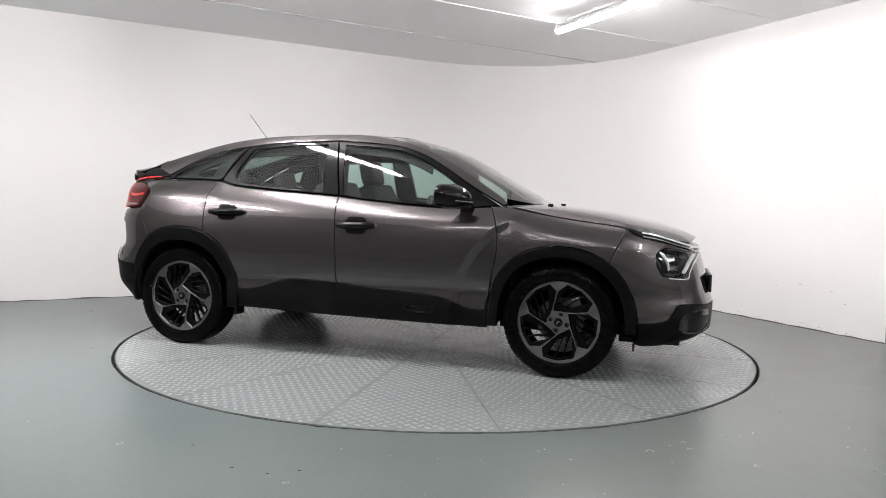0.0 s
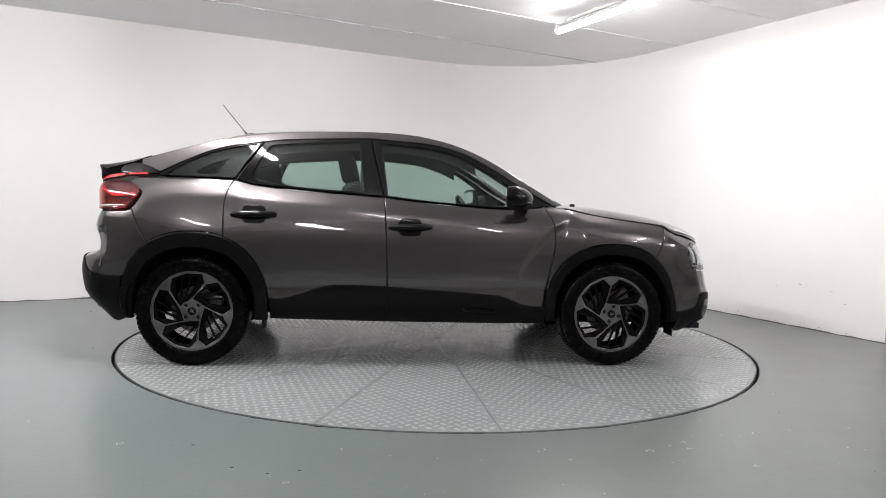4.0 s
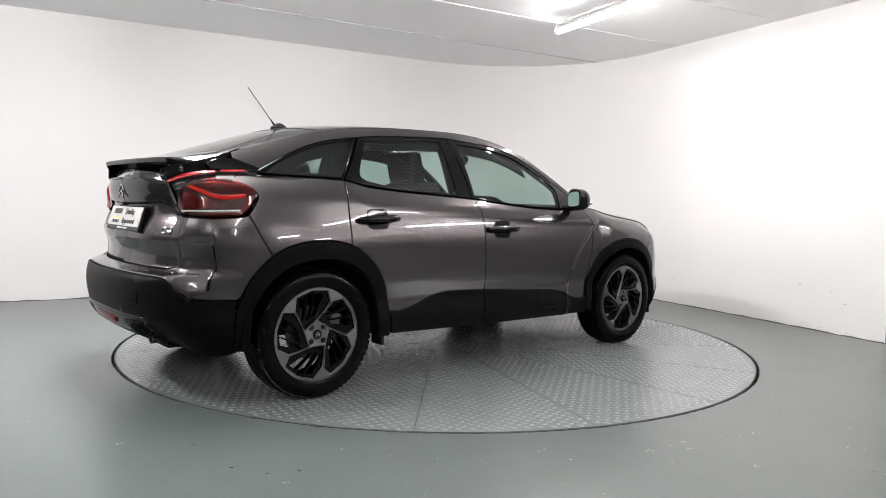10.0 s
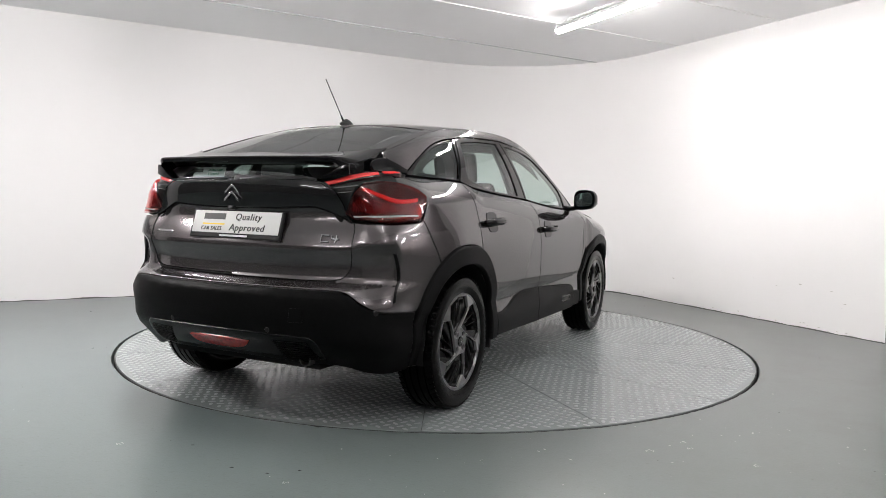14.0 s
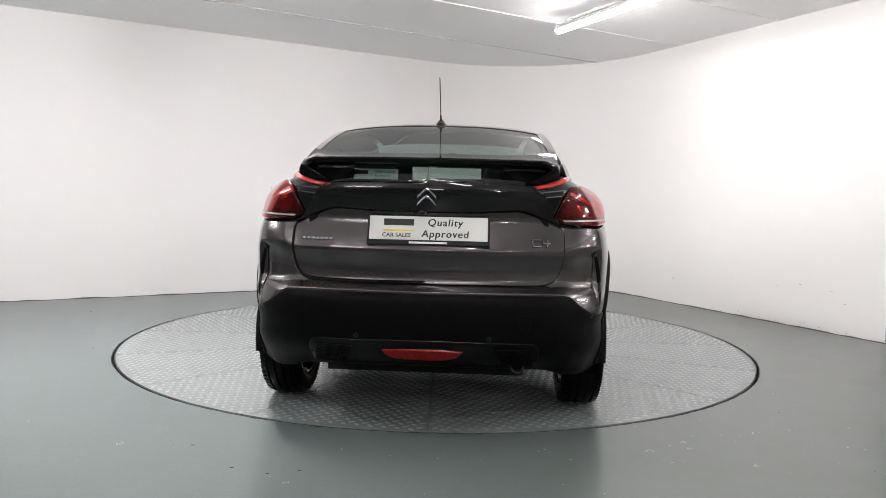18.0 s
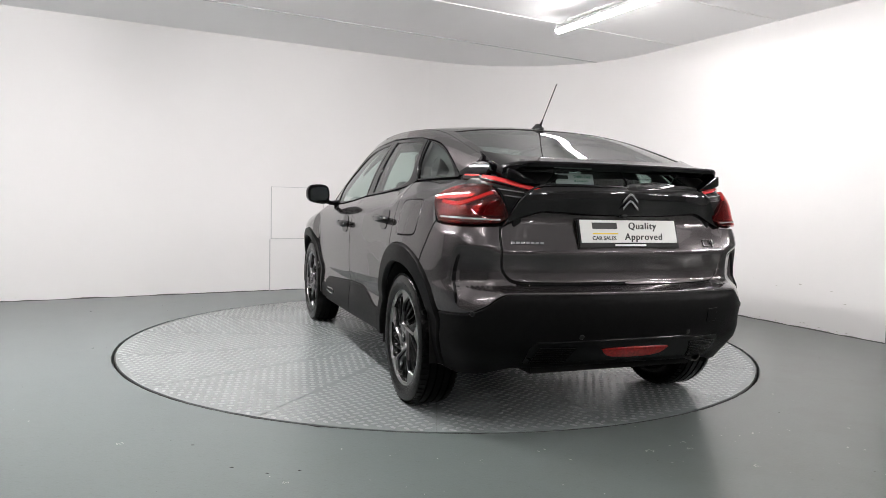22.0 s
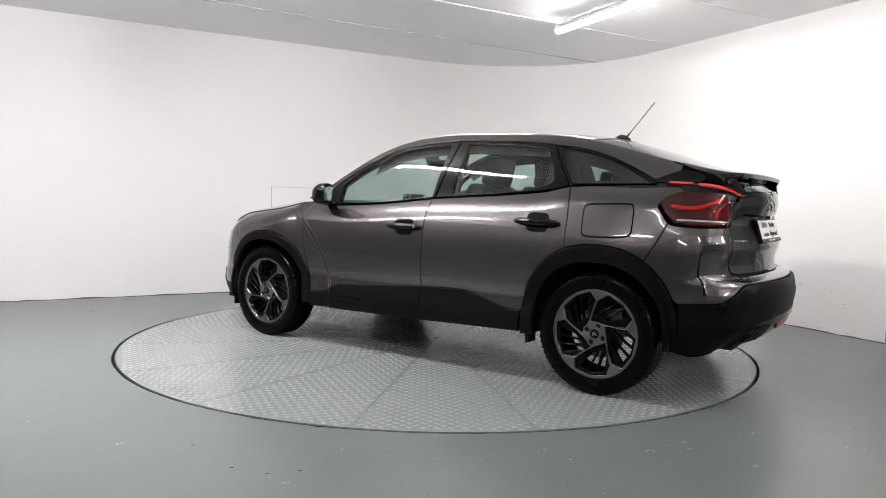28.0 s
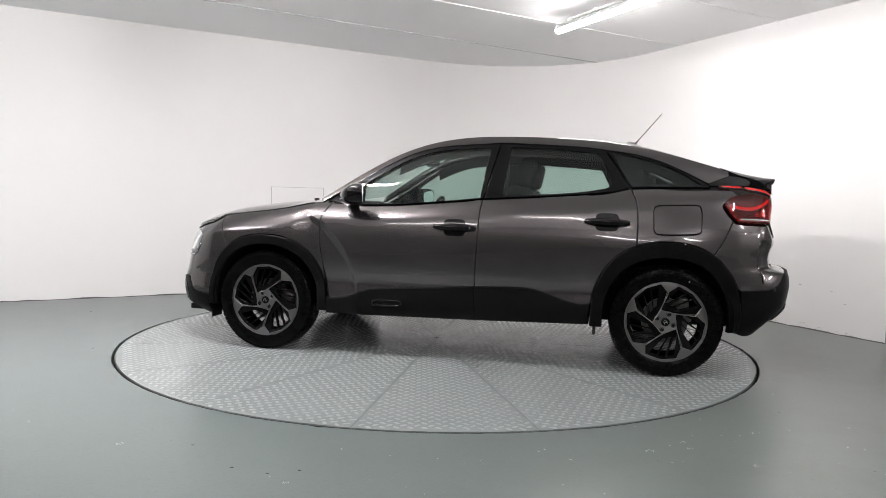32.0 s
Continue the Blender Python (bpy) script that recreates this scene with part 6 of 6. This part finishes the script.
part("brake_strip", boxed((0.035, 0.16, 0.004), Matrix.Translation(q - Vector((0, 0, 0.018))) @ pose(0, 0, 0, 0, -14, 0)), lamp_clear, car, "pale high brake light behind the glass")


# ---- floor chips and scuffs ----
def debris():
    rnd = random.Random(11)
    verts, faces = [], []

    def chip(x, y, r, z=0.0012):
        base = len(verts)
        n = rnd.randint(5, 7)
        turn, long = rnd.uniform(0, 6.3), rnd.uniform(1.0, 2.6)
        for k in range(n):
            a = 2 * math.pi * k / n
            lx, ly = r * long * math.cos(a) * rnd.uniform(0.7, 1.2), r * math.sin(a) * rnd.uniform(0.6, 1.2)
            verts.append((x + lx * math.cos(turn) - ly * math.sin(turn), y + lx * math.sin(turn) + ly * math.cos(turn), z))
        faces.append(tuple(range(base, base + n)))
    for _ in range(150):
        x, y = rnd.uniform(-3.4, 3.2), rnd.uniform(-4.2, 2.2)
        if math.hypot(x, y) > 2.36 and x * NV.x + y * NV.y < 3.0 and x * 0.9026 + y * 0.4305 < 3.1:
            chip(x, y, rnd.choice((0.0012, 0.0016, 0.002, 0.004)))
    # the denser litter before the table, with a few curls of paint
    for _ in range(60):
        a, r = radians(rnd.uniform(-95, -35)), rnd.uniform(2.33, 3.1)
        chip(r * math.cos(a), r * math.sin(a), rnd.choice((0.0015, 0.002, 0.003, 0.005)))
    # curled flakes of paint
    for x, y, turn, size in ((1.12, -2.43, 0.3, 0.016), (1.33, -2.62, 1.2, 0.018), (0.93, -2.47, -0.7, 0.022), (-1.33, -2.52, 0.9, 0.020), (2.9, -1.25, 0.9, 0.03), (-0.55, -2.9, 0.2, 0.014)):
        base, n = len(verts), 9
        for k in range(n):
            a = turn + 4.4 * k / (n - 1)
            for r in (size, size * 0.72):
                verts.append((x + r * math.cos(a) * 0.9, y + r * math.sin(a) * 0.6, 0.0015 + 0.004 * (k % 3 == 1)))
        faces.extend((base + 2 * k, base + 2 * k + 1, base + 2 * k + 3, base + 2 * k + 2) for k in range(n - 1))
    return verts, faces


v, f = debris()
tagged(link_mesh("paint_chips", v, f, chip_white, smooth=False), "small pale paint chips scattered on the floor", "floor debris", kind="stuff")


def grit():
    rnd = random.Random(5)
    verts, faces = [], []
    for _ in range(200):
        x, y = rnd.uniform(-3.6, 3.3), rnd.uniform(-4.3, 2.4)
        if math.hypot(x, y) > 2.31 and x * NV.x + y * NV.y < 3.05 and x * 0.9026 + y * 0.4305 < 3.2:
            r, base, w = rnd.choice((0.0015, 0.002, 0.003, 0.006)), len(verts), rnd.uniform(0, 6.3)
            for k in range(5):
                a = w + 2 * math.pi * k / 5
                verts.append((x + r * 1.8 * math.cos(a) * rnd.uniform(0.5, 1), y + r * math.sin(a) * rnd.uniform(0.5, 1), 0.0006))
            verts.append((x, y, 0.0006 + r * 0.4))
            faces += [(base + k, base + (k + 1) % 5, base + 5) for k in range(5)]
    return verts, faces


v, f = grit()
tagged(link_mesh("grit", v, f, grit_dark, smooth=False), "dark grit and rubber crumbs scattered on the floor", "floor debris", kind="stuff")


def wall_marks():
    """Small scuffs and flakes low on the walls beside the turntable."""
    rnd = random.Random(21)
    verts, faces = [], []
    for a, b, n in ((A1, W_E1, 34), (W_SW, A0, 18)):
        d = (b - a).normalized()
        side = Vector((d.y, -d.x, 0))
        for _ in range(n):
            at = a + d * rnd.uniform(0, (b - a).length) + side * 0.0015
            z, r, long, base = rnd.uniform(0.012, 0.05) if rnd.random() < 0.5 else rnd.uniform(0.05, 0.40), rnd.choice((0.002, 0.003, 0.004, 0.006)), rnd.uniform(1, 4), len(verts)
            for k in range(6):
                w = math.pi * k / 3
                verts.append(at + d * r * long * math.cos(w) * rnd.uniform(0.5, 1.2) + Vector((0, 0, z + r * math.sin(w) * rnd.uniform(0.5, 1.2))))
            faces.append(tuple(range(base, base + 6)))
    return verts, faces


v, f = wall_marks()
tagged(link_mesh("wall_scuffs", v, f, scuff_grey, smooth=False), "small grey scuffs low on the white walls", "wall marks", kind="stuff")


def heading(t):
    return -17.22 + 5.5953 * t + 0.01652 * t * t - 0.0003423 * t ** 3 - 0.28 * math.exp(-((t - 17.8) / 2.2) ** 2)


CAR_OFF = Vector((-0.2796, -0.0802, 0))


def motions():
    spins = [(t / 2, pose(0, 0, 0, 0, 0, heading(t / 2))) for t in range(65)]
    walk(turntable, spins)
    rows = []
    for t, m in spins:
        rows.append((t, m @ Matrix.Translation(CAR_OFF)))
    walk(car, rows)


motions()
